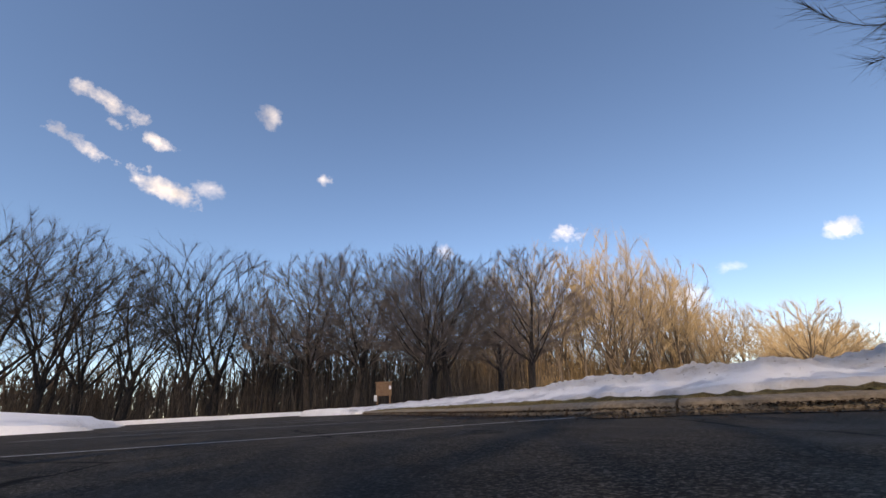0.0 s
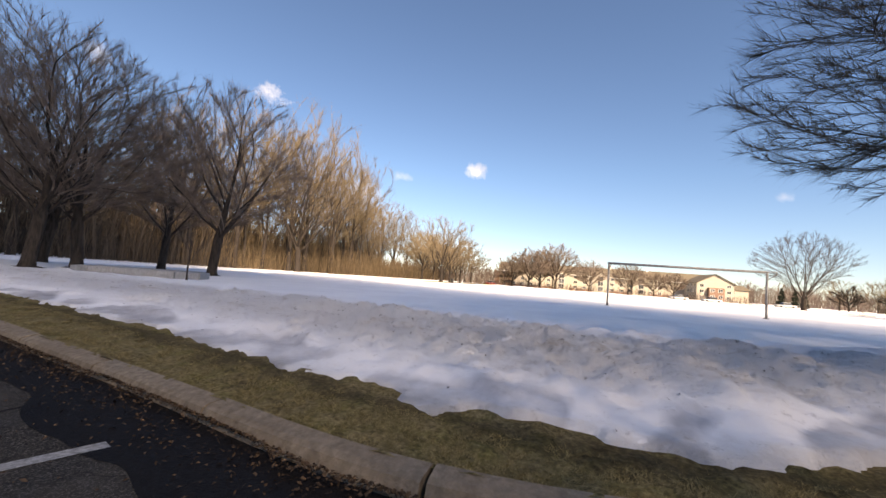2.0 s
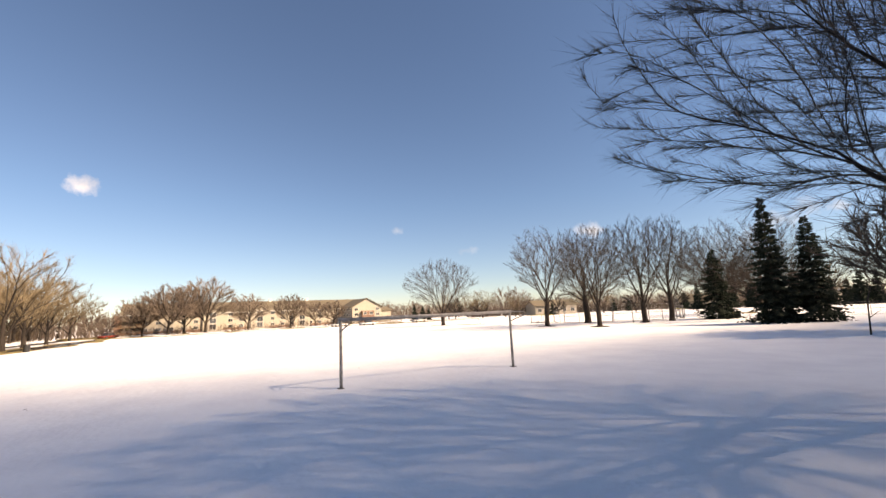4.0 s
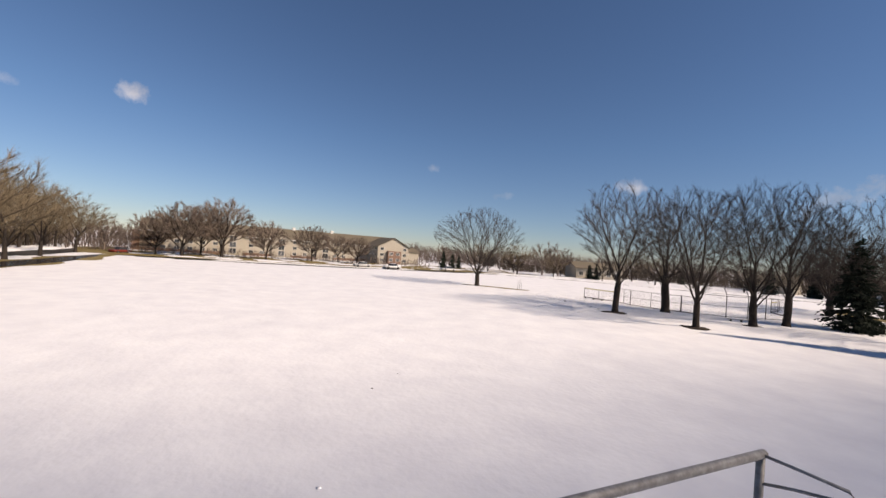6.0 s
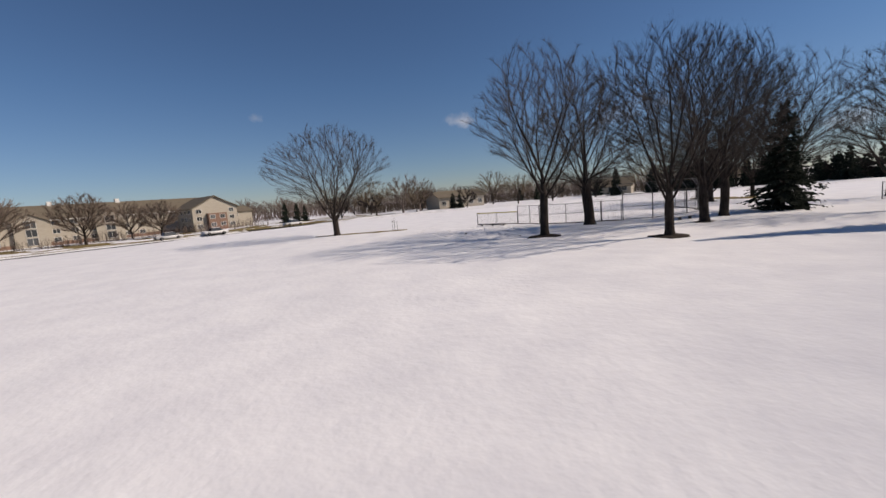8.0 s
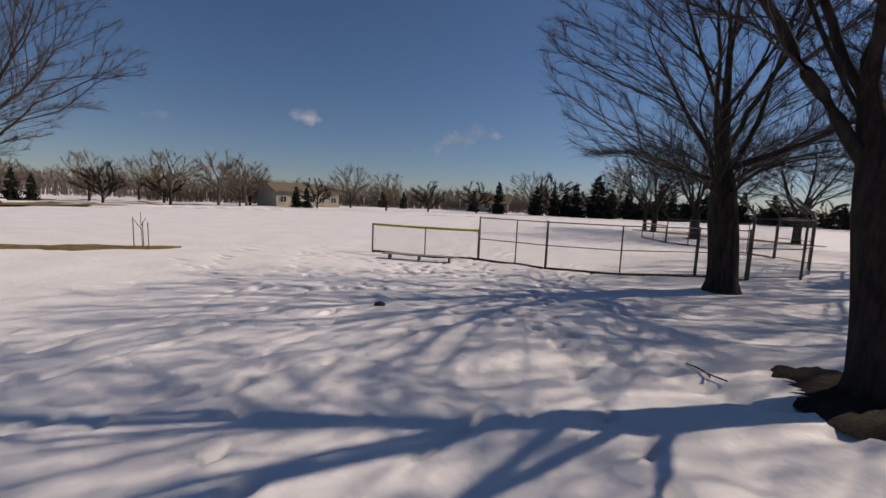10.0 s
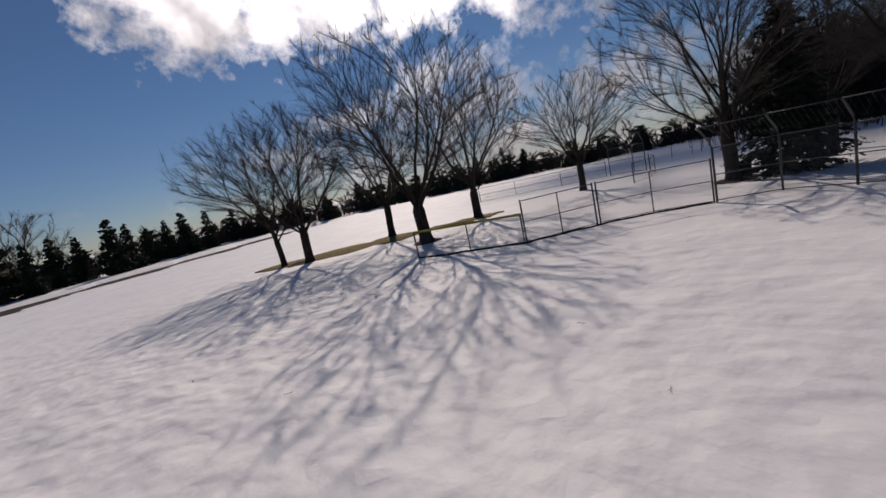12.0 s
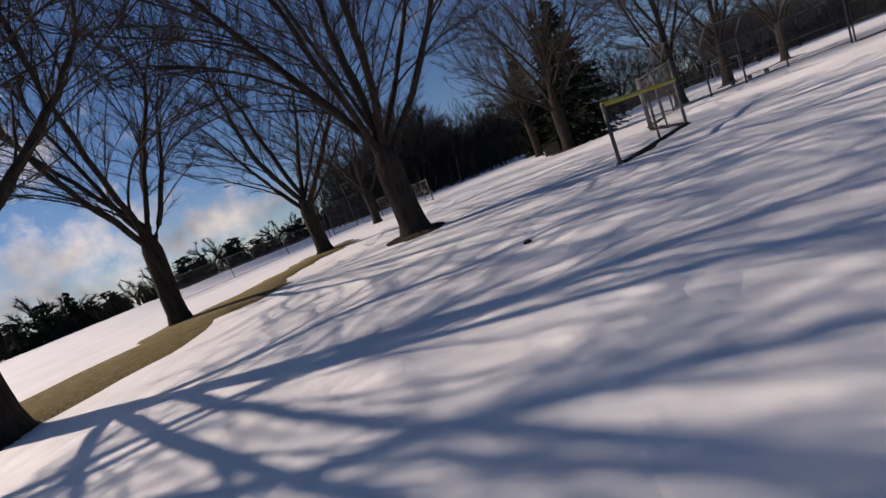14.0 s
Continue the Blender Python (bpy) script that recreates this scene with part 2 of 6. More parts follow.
def mat_cloud():
    """Thin white cloud, thinner towards its rim."""
    n = Nodes("cloud_white", 1.0, 0.0)
    n.link(n.attr("cover"), n.p.inputs["Alpha"])
    return n.done(n.ramp(n.noise(0.02, 4), (0.3, (0.80, 0.80, 0.82)), (0.7, (0.88, 0.88, 0.88))))


def mat_glass():
    n = Nodes("window_glass", 0.05, 0.6)
    return n.done(n.ramp(n.obj.outputs["Random"], (0.0, (0.02, 0.025, 0.03)), (1.0, (0.10, 0.11, 0.12))))


SNOW, ASPHALT, WATER, GLASS = mat_snow(), mat_asphalt(), mat_water(), mat_glass()
CONCRETE = mat_speckled("kerb_concrete", (0.14, 0.11, 0.080), (0.36, 0.295, 0.22), 16, 1.0, 0.014, big=(0.16, 0.12, 0.085))
TURF = mat_turf()
BLADES = mat_island("grass_blades", (0.075, 0.058, 0.024), (0.42, 0.325, 0.15))
LEAVES = mat_island("dead_leaves", (0.008, 0.005, 0.004), (0.13, 0.082, 0.05))
MULCH = mat_speckled("wet_mulch", (0.012, 0.009, 0.007), (0.06, 0.045, 0.035), 22, 1.0, 0.03, 0.9, 0.2)
PAINT = mat_speckled("worn_white_paint", (0.10, 0.10, 0.10), (0.46, 0.46, 0.45), 26, 0.3, 0.004, 0.8)
BARK = mat_speckled("bark", (0.014, 0.011, 0.0095), (0.060, 0.049, 0.042), 9, 1.0, 0.03, 0.95, 0.15, stretch=(1, 1, 0.22))
TWIG = mat_speckled("twigs", (0.030, 0.024, 0.020), (0.10, 0.083, 0.072), 1.5, 0.2, 0.004, 0.9, 0.15)
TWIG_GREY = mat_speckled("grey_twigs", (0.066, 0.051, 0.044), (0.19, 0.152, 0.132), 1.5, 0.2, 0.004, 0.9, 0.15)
# darker copy of the twigs, with the backlit shade put into the colour
TWIG_BACKLIT = mat_speckled("backlit_twigs", (0.018, 0.014, 0.012), (0.062, 0.050, 0.043), 1.5, 0.2, 0.004, 0.9, 0.15)
TWIG_BROWN = mat_speckled("brown_twigs", (0.10, 0.075, 0.06), (0.26, 0.205, 0.165), 0.8, 0.2, 0.004, 0.9, 0.15)
# sunlight on the woods is put into this yellower twig colour
TWIG_WARM = mat_speckled("sunlit_yellow_twigs", (0.10, 0.076, 0.048), (0.24, 0.19, 0.125), 0.8, 0.2, 0.004, 0.9, 0.15)
NEEDLES = mat_speckled("spruce_needles", (0.007, 0.011, 0.008), (0.028, 0.038, 0.026), 5, 0.4, 0.01, 0.9, 0.15)
# one brush in two light states: warm as if sunlit, grey as if shaded
BRUSH_SUNLIT = mat_island("sunlit_brush_stems", (0.05, 0.036, 0.024), (0.20, 0.145, 0.085))
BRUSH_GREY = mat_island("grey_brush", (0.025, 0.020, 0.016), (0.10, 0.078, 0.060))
# near-black brush: the sunward treeline's backlit shade is in the colour
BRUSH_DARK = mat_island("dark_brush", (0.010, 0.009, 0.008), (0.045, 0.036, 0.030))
# paler brown for distant wood; the air's haze is mixed into the colour
HAZY_WOOD = mat_island("hazy_wood", (0.09, 0.068, 0.055), (0.22, 0.175, 0.15))
SILT = mat_speckled("wet_silt", (0.004, 0.003, 0.003), (0.013, 0.010, 0.009), 20, 1.0, 0.015, 0.6, 0.15)
STEEL = mat_speckled("galvanised_steel", (0.05, 0.05, 0.05), (0.14, 0.14, 0.138), 18, 0.1, 0.002, 0.55, 0.4, metal=0.5)
GOAL_STEEL = mat_speckled("weathered_goal_steel", (0.17, 0.16, 0.15), (0.40, 0.39, 0.37), 7, 0.2, 0.003, 0.6, 0.4, metal=0.3)
WIRE = mat_speckled("chain_wire", (0.13, 0.13, 0.135), (0.24, 0.24, 0.24), 5, 0.0, 0.001, 0.6, 0.4, metal=0.4)
YELLOW = mat_speckled("faded_yellow_plastic", (0.30, 0.24, 0.02), (0.55, 0.47, 0.06), 9, 0.2, 0.004, 0.6)
SIDING = mat_speckled("cream_siding", (0.33, 0.30, 0.245), (0.44, 0.40, 0.335), 1.2, 0.2, 0.01, 0.8, stretch=(1, 1, 9))
BRICK = mat_speckled("brown_brick", (0.13, 0.075, 0.055), (0.30, 0.19, 0.14), 6, 0.4, 0.01, 0.9)
ROOF = mat_speckled("brown_shingles", (0.10, 0.083, 0.060), (0.19, 0.16, 0.115), 3, 0.5, 0.02, 0.9, stretch=(1, 1, 4))
TRIM = mat_speckled("white_trim", (0.55, 0.54, 0.5), (0.75, 0.74, 0.7), 3, 0.1, 0.004, 0.7)
WOOD = mat_speckled("stained_wood", (0.13, 0.075, 0.045), (0.28, 0.17, 0.10), 6, 0.5, 0.006, 0.8, stretch=(1, 1, 6))
GREY_WOOD = mat_speckled("weathered_boards", (0.20, 0.20, 0.20), (0.36, 0.36, 0.36), 6, 0.5, 0.006, 0.85, stretch=(6, 1, 1))
PAPER = mat_speckled("paper", (0.62, 0.62, 0.60), (0.8, 0.8, 0.78), 4, 0.0, 0.001)
DARK_METAL = mat_speckled("dark_painted_metal", (0.012, 0.013, 0.014), (0.04, 0.04, 0.042), 8, 0.1, 0.002, 0.5, 0.4)
GREEN_PLASTIC = mat_speckled("dark_green_plastic", (0.012, 0.014, 0.012), (0.032, 0.034, 0.030), 8, 0.1, 0.002, 0.85, 0.1)
CLOUD_WHITE = mat_cloud()
CAR_WHITE = mat_varied("car_paint", (0.55, 0.55, 0.55), (0.80, 0.80, 0.80), 0.3)
CAR_RED = mat_speckled("red_car_paint", (0.13, 0.02, 0.014), (0.19, 0.032, 0.02), 1, 0.0, 0.001, 0.3, 0.5)
TYRE = mat_speckled("tyre_rubber", (0.012, 0.012, 0.012), (0.03, 0.03, 0.03), 10, 0.1, 0.002, 0.9)


# ---- mesh helpers ----
def mesh_of(name, verts, faces, mat, smooth=False):
    """A mesh from arrays: verts (n, 3), faces (m, 3 or 4) or a list of such arrays."""
    faces = faces if isinstance(faces, list) else [faces]
    me = bpy.data.meshes.new(name)
    verts = np.asarray(verts, np.float32)
    me.vertices.add(len(verts))
    me.vertices.foreach_set("co", verts.ravel())
    loops = np.concatenate([np.asarray(f, np.int32).ravel() for f in faces])
    sizes = np.concatenate([np.full(len(f), np.asarray(f).shape[1], np.int32) for f in faces])
    me.loops.add(len(loops))
    me.loops.foreach_set("vertex_index", loops)
    me.polygons.add(len(sizes))
    me.polygons.foreach_set("loop_start", np.concatenate([[0], np.cumsum(sizes)[:-1]]).astype(np.int32))
    me.polygons.foreach_set("loop_total", sizes)
    me.polygons.foreach_set("use_smooth", np.full(len(sizes), smooth))
    me.update(calc_edges=True)
    me.validate()
    me.materials.append(mat)
    return me


def part(name, me, parent, label="", at=None):
    ob = new(name, me)
    ob.parent = parent
    if at is not None:
        ob.matrix_basis = at
    return tagged(ob, label)


def thing(name, at, label, category, group="", kind=""):
    """An Empty at a thing's base, to carry its parts."""
    ob = new(name)
    ob.empty_display_size = 0.2
    ob.matrix_basis = at
    return tagged(ob, label, category, group, kind)


def bm_mesh(name, bm, mat, bevel=0.0, smooth=False):
    if bevel:
        bmesh.ops.bevel(bm, geom=[e for e in bm.edges if e.is_manifold and e.calc_face_angle(0) > 0.6], offset=bevel, segments=1, affect='EDGES', clamp_overlap=True)
    me = bpy.data.meshes.new(name)
    bm.to_mesh(me)
    bm.free()
    me.materials.append(mat)
    if smooth:
        me.polygons.foreach_set("use_smooth", [True] * len(me.polygons))
    return me


def box(bm, lo, hi):
    lo, hi = Vector(lo), Vector(hi)
    r = bmesh.ops.create_cube(bm, size=1)
    for v in r["verts"]:
        v.co = Vector(((lo[i] + hi[i]) / 2 + v.co[i] * (hi[i] - lo[i]) for i in range(3)))
    return r["verts"]


def box_mesh(name, lo, hi, mat, bevel=0.0):
    bm = bmesh.new()
    box(bm, lo, hi)
    return bm_mesh(name, bm, mat, bevel)


def tubes(lines, radii, sides):
    """Verts and quads of tapered tubes: lines (b, n, 3), radii (b, n)."""
    lines, radii = np.asarray(lines, float), np.asarray(radii, float)
    b, n, _ = lines.shape
    tan = np.gradient(lines, axis=1)
    tan /= np.linalg.norm(tan, axis=2, keepdims=True) + 1e-9
    ref = np.where(np.abs(tan[..., 2:3]) < 0.85, np.array([0, 0, 1.0]), np.array([1.0, 0, 0]))
    u = np.cross(tan, ref)
    u /= np.linalg.norm(u, axis=2, keepdims=True) + 1e-9
    v = np.cross(tan, u)
    a = np.arange(sides) * 2 * np.pi / sides
    ring = lines[:, :, None] + radii[:, :, None, None] * (np.cos(a)[None, None, :, None] * u[:, :, None] + np.sin(a)[None, None, :, None] * v[:, :, None])
    idx = np.arange(b * n * sides).reshape(b, n, sides)
    nxt = np.roll(idx, -1, axis=2)
    quads = np.stack([idx[:, :-1], nxt[:, :-1], nxt[:, 1:], idx[:, 1:]], axis=-1).reshape(-1, 4)
    return ring.reshape(-1, 3), quads


def spikes(start, end, radius):
    """Verts and triangles of three-sided pointed twigs."""
    d = end - start
    d = d / (np.linalg.norm(d, axis=1, keepdims=True) + 1e-9)
    ref = np.where(np.abs(d[:, 2:3]) < 0.85, np.array([0, 0, 1.0]), np.array([1.0, 0, 0]))
    u = np.cross(d, ref)
    u /= np.linalg.norm(u, axis=1, keepdims=True) + 1e-9
    v = np.cross(d, u)
    r = np.asarray(radius)[:, None]
    V = np.stack([start + u * r, start + (v * 0.866 - u * 0.5) * r, start - (v * 0.866 + u * 0.5) * r, end], 1).reshape(-1, 3)
    k = np.arange(len(start))[:, None] * 4
    return V, np.concatenate([k + [0, 1, 3], k + [1, 2, 3], k + [2, 0, 3]])


def join(*pieces):
    """Join several (verts, faces) with faces of one size."""
    verts, faces, base = [], [], 0
    for v, f in pieces:
        verts.append(v)
        faces.append(f + base)
        base += len(v)
    return np.concatenate(verts), np.concatenate(faces)


def pipe_mesh(name, lines, radius, mat, sides=10):
    """Round pipes along a list of polylines, with closed ends."""
    pieces = []
    for line in lines:
        p = np.array(line, float)
        d0, d1 = p[0] - p[1], p[-1] - p[-2]
        p = np.vstack([p[0] + d0 * 1e-4, p, p[-1] + d1 * 1e-4])
        r = np.full(len(p), radius)
        r[0] = r[-1] = radius * 0.02
        pieces.append(tubes(p[None], r[None], sides))
    return mesh_of(name, *join(*pieces), mat, True)


# ---- bare trees ----
def tree_shape(seed, height, radius, fork, limbs=8, lean=34, leader=0.5, trunk_r=0.3, low=None, points=900, step=0.38, twigs=5, twig_len=0.6, twig_r=0.0036,
               up=0.3, sag=0.0, off=(0, 0), vase=0.5, belly=1.15, flat=0.53, shell=0.34, ragged=0.12, sway=0.04, coarse=False):
    """Trunk and crown of a leafless tree as (verts, faces) each. Limbs leave the trunk from fork upwards; branches then
    grow towards buds strewn through the crown, thinning as they divide, and end in sprays of twigs. lean: the limbs' angle
    from the vertical; leader: how far the trunk goes on; low: extra limbs as (bearing, height, lean, length); belly above 1
    lifts the widest part of the crown; vase: slope of its underside."""
    rng = np.random.default_rng(seed)
    height, radius = height - 0.65 * twig_len, radius - 0.6 * twig_len
    zb = fork * 0.9 if vase > 0 else fork * 0.55
    ph = rng.uniform(0, 6.28, 6)

    def rim(az, z):
        s = np.clip((z - zb) / (height - zb), 0.001, 0.999)
        lump = ragged * (np.sin(3 * az + ph[0] + 3 * s) + 0.7 * np.sin(5 * az + ph[1] - 5 * s) + 0.6 * np.sin(9 * s + 2 * az + ph[2]))
        return radius * np.sin(np.pi * s ** belly) ** flat * (1 + lump)

    # buds
    buds = np.zeros((0, 3))
    while len(buds) < points:
        q = rng.uniform((-1, -1, 0), (1, 1, 1), (points * 4, 3)) * [radius * 1.3, radius * 1.3, height - zb] + [0, 0, zb]
        rr, az = np.hypot(q[:, 0], q[:, 1]), np.arctan2(q[:, 1], q[:, 0])
        rho = rr / (rim(az, q[:, 2]) + 1e-6)
        top = (q[:, 2] - zb) / (height - zb)
        keep = (rho < 1) & (rng.uniform(0, 1, len(q)) < (1 - shell) + shell * np.maximum(rho, top) ** 2.2) & (q[:, 2] > fork + vase * rr - 0.2 * abs(vase))
        buds = np.vstack([buds, q[keep]])
    buds = buds[:points] + [off[0], off[1], 0]

    # trunk and main limbs
    P, par, stem = [np.zeros(3)], [-1], [True]

    def extend(at, way, length, bend, wob):
        d, k, n = np.array(way, float), at, max(2, int(round(length / step)))
        for _ in range(n):
            d = d / np.linalg.norm(d) + rng.normal(0, wob, 3) + [0, 0, bend / n]
            d /= np.linalg.norm(d)
            P.append(P[k] + d * (length / n))
            par.append(k)
            stem.append(True)
            k = len(P) - 1

    top = fork + (height - fork) * leader
    extend(0, (rng.normal(0, 0.02), rng.normal(0, 0.02), 1), top, 0.3, 0.025)
    trunk_n = len(P)
    tz = np.array([p[2] for p in P])
    hz = fork + (top - fork) * np.linspace(0, 1, limbs) ** 1.2 * 0.96
    turn = rng.uniform(0, 6.28)
    for i, h in enumerate(hz):
        az = i * 2.399 + turn + rng.normal(0, 0.3)
        ln = radians(float(np.clip(rng.normal(lean, 7) * (1.1 - 0.45 * i / max(limbs - 1, 1)), 8, 78)))
        reach = min(radius / max(math.sin(ln), 0.3), (height - h) / max(math.cos(ln), 0.3)) * rng.uniform(0.5, 0.68)
        extend(int(np.argmin(np.abs(tz - h))), (math.cos(az) * math.sin(ln), math.sin(az) * math.sin(ln), math.cos(ln)), reach, up, sway)
    for b, h, ln, length in low or ():
        b, ln = radians(b), radians(ln)
        extend(int(np.argmin(np.abs(tz - h))), (-math.sin(b) * math.sin(ln), math.cos(b) * math.sin(ln), math.cos(ln)), length, up, sway)

    # branches grow towards the buds
    P, par, stem = np.array(P), np.array(par), np.array(stem)
    grows = np.arange(len(P)) >= int(np.argmax(P[:, 2] > fork * 0.9))
    kids = np.bincount(par[1:], minlength=len(P))
    dist, near = np.full(len(buds), 1e9), np.zeros(len(buds), int)

    def see(lo):
        ids = np.arange(lo, len(P))[grows[lo:]]
        if len(ids):
            d = np.linalg.norm(buds[:, None] - P[ids][None], axis=2)
            j = d.argmin(1)
            dm = d[np.arange(len(buds)), j]
            b = dm < dist
            dist[b], near[b] = dm[b], ids[j[b]]

    hub = np.array([off[0] * 0.3, off[1] * 0.3, fork * 0.8])
    see(0)
    for _ in range(70):
        live = dist > step * 1.05
        buds, dist, near = buds[live], dist[live], near[live]
        if len(buds) < 4:
            break
        pull = np.zeros_like(P)
        v = buds - P[near]
        np.add.at(pull, near, v / (np.linalg.norm(v, axis=1, keepdims=True) + 1e-9))
        ids = np.unique(near)
        ids = ids[kids[ids] < 3]
        if not len(ids):
            break
        d = pull[ids] / (np.linalg.norm(pull[ids], axis=1, keepdims=True) + 1e-9)
        back = P[ids] - P[np.maximum(par[ids], 0)]
        back /= np.linalg.norm(back, axis=1, keepdims=True) + 1e-9
        out = P[ids] - hub
        out /= np.linalg.norm(out, axis=1, keepdims=True) + 1e-9
        d = d * 0.8 + back * 0.85 + out * 0.9 + rng.normal(0, 0.06, d.shape) + [0, 0, 0.12 - sag]
        d /= np.linalg.norm(d, axis=1, keepdims=True)
        lo = len(P)
        P = np.vstack([P, P[ids] + d * step])
        par, stem, grows = np.concatenate([par, ids]), np.concatenate([stem, np.zeros(len(ids), bool)]), np.concatenate([grows, np.ones(len(ids), bool)])
        np.add.at(kids, ids, 1)
        kids = np.concatenate([kids, np.zeros(len(ids), int)])
        see(lo)
    n = len(P)
    # ease the bends
    for _ in range(2):
        acc, cnt = np.zeros_like(P), np.zeros(n)
        np.add.at(acc, par[1:], P[1:])
        np.add.at(cnt, par[1:], 1)
        ok = (cnt > 0) & (np.arange(n) >= trunk_n)
        P[ok] = 0.5 * P[ok] + 0.25 * P[par[ok]] + 0.25 * acc[ok] / cnt[ok][:, None]
    # thickness: what divides keeps its wood
    e, tip = 2.2, twig_r * 1.1
    load = np.where(kids == 0, tip ** e, 0.0)
    heavy = np.full(n, -1)
    best = np.zeros(n)
    for i in range(n - 1, 0, -1):
        load[i] = max(load[i], tip ** e)
        k = par[i]
        load[k] += load[i] + (tip * 0.5) ** e
        if load[i] > best[k]:
            best[k], heavy[k] = load[i], i
    r = load ** (1 / e)
    span = math.log(trunk_r / tip)
    r = tip * np.exp(span * np.clip(np.log(np.maximum(r / tip, 1)) / math.log(max(r[0] / tip, 1.01)), 0, 1) ** 1.12)
    r[:trunk_n] *= 1 + 0.38 * np.exp(-P[:trunk_n, 2] / 0.22)
    # runs of branch, each from its parent to its tip
    runs = {}
    for i in range(n):
        if i == 0 or heavy[par[i]] != i:
            run = [i] if i == 0 else [par[i], i]
            while heavy[run[-1]] >= 0:
                run.append(heavy[run[-1]])
            thick = r[run[0]] if i == 0 else r[i]
            sides = (10 if i == 0 else 6 if thick > 0.05 else 4 if thick > 0.018 else 3) - (2 if coarse and thick > 0.018 else 0)
            runs.setdefault((len(run), max(3, sides), thick > 0.035), []).append((run, thick))
    wood, crown = [], []
    for (ln, sides, big), rows in sorted(runs.items()):
        idx = np.array([q[0] for q in rows])
        rad = r[idx].copy()
        rad[:, 0] = np.minimum(rad[:, 0], np.array([q[1] for q in rows]) * 1.12)
        (wood if big else crown).append(tubes(P[idx], rad, sides))
    # sprays of twigs
    thin = np.flatnonzero((r < max(0.022, twig_r * 3.5)) & ~stem & (np.arange(n) > 0))
    src = np.repeat(thin, twigs)
    seg = P[src] - P[par[src]]
    way = seg / (np.linalg.norm(seg, axis=1, keepdims=True) + 1e-9)
    out = P[src] - hub
    way = way + 0.35 * out / (np.linalg.norm(out, axis=1, keepdims=True) + 1e-9)
    way /= np.linalg.norm(way, axis=1, keepdims=True) + 1e-9
    start = P[src] - seg * rng.uniform(0, 1, (len(src), 1))
    side = rng.normal(0, 1, way.shape)
    side -= (side * way).sum(1, keepdims=True) * way
    side /= np.linalg.norm(side, axis=1, keepdims=True) + 1e-9
    a = np.radians(rng.uniform(16, 54, (len(way), 1)))
    d = way * np.cos(a) + side * np.sin(a) + [0, 0, 0.14 - sag]
    d /= np.linalg.norm(d, axis=1, keepdims=True)
    end = start + d * (twig_len * rng.uniform(0.45, 1.25, (len(way), 1)))
    V, T = spikes(start, end, np.full(len(start), twig_r * 1.25))
    if crown:
        CV, CQ = join(*crown)
        return join(*wood), (np.concatenate([CV, V]), [CQ, T + len(CV)])
    return join(*wood), (V, T)


def tree_meshes(bark=None, twig=None, **kw):
    wood, crown = tree_shape(**kw)
    return mesh_of("trunk", *wood, bark or BARK, True), mesh_of("crown", *crown, twig or TWIG, False)


def plant_tree(meshes, x, y, z, turn, label, category="tree", group="", size=1.0, name="bare_tree", lean=(0, 0)):
    ob = thing(name, pose(x, y, z, lean[0], lean[1], turn) @ Matrix.Scale(size, 4), label, category, group)
    part("trunk", meshes[0], ob)
    part("crown", meshes[1], ob)
    return ob


# ---- conifers ----
def spruce_meshes(seed, height, radius, whorls=26, boughs=11, bare=0.06, twigs=14, fat=1.0, dome=False):
    rng = np.random.default_rng(seed)
    tz = np.linspace(0, height * 0.98, 8)
    trunk = np.column_stack([0 * tz, 0 * tz, tz])[None]
    wood = tubes(trunk, (height * 0.016 * (1 - 0.93 * tz / height))[None], 8)
    V, F, base = [], [], 0
    for w in range(whorls):
        f = (w + rng.uniform(-0.3, 0.3)) / whorls
        z = height * (bare + (1 - bare) * np.clip(f, 0, 0.985))
        reach = radius * ((1 - np.clip(f, 0, 1) ** 2.2) ** 0.6 * (0.7 + 0.3 * min(1, f * 4 + 0.2)) if dome else (1 - np.clip(f, 0, 1)) ** 0.82) * rng.uniform(0.86, 1.08) + 0.08
        for b in range(boughs):
            az = (b + rng.uniform(-0.35, 0.35)) / boughs * 2 * math.pi + w * 0.7
            length = reach * rng.uniform(0.62, 1.15)
            zb = z + rng.normal(0, 0.42 * height / whorls)
            drop = 0.34 * length * (1 - f)
            out = np.array([math.cos(az), math.sin(az), 0.0])
            side = np.array([-out[1], out[0], 0.0])
            t = rng.uniform(0.12, 1.0, twigs)
            cen = out[None] * (t * length)[:, None]
            cen[:, 2] = zb - drop * t + 0.22 * drop * t ** 3 + rng.normal(0, 0.03, twigs)
            tl = (0.16 + 0.30 * length * (1.05 - t)) * rng.uniform(0.6, 1.2, twigs)
            sg = rng.choice([-1, 1], twigs)
            tip = cen + out[None] * (tl * 0.75)[:, None] + side[None] * (sg * tl * 0.7)[:, None]
            tip[:, 2] -= tl * rng.uniform(0.05, 0.55, twigs)
            wd = np.clip(tl * 0.30, 0.04, 0.22)[:, None] * fat
            a = cen + side[None] * wd * 0.4
            c = cen - side[None] * wd * 0.4
            a[:, 2] += 0.02
            low = (cen + tip) / 2
            low[:, 2] -= wd[:, 0] * 1.1
            V.append(np.stack([a, tip, c, low], 1).reshape(-1, 3))
            k = np.arange(twigs)[:, None] * 4 + base
            F.append(np.concatenate([k + [0, 1, 2], k + [0, 3, 1], k + [2, 1, 3]]))
            base += twigs * 4
    return mesh_of("trunk", *wood, BARK, True), mesh_of("needles", np.concatenate(V), np.concatenate(F), NEEDLES)


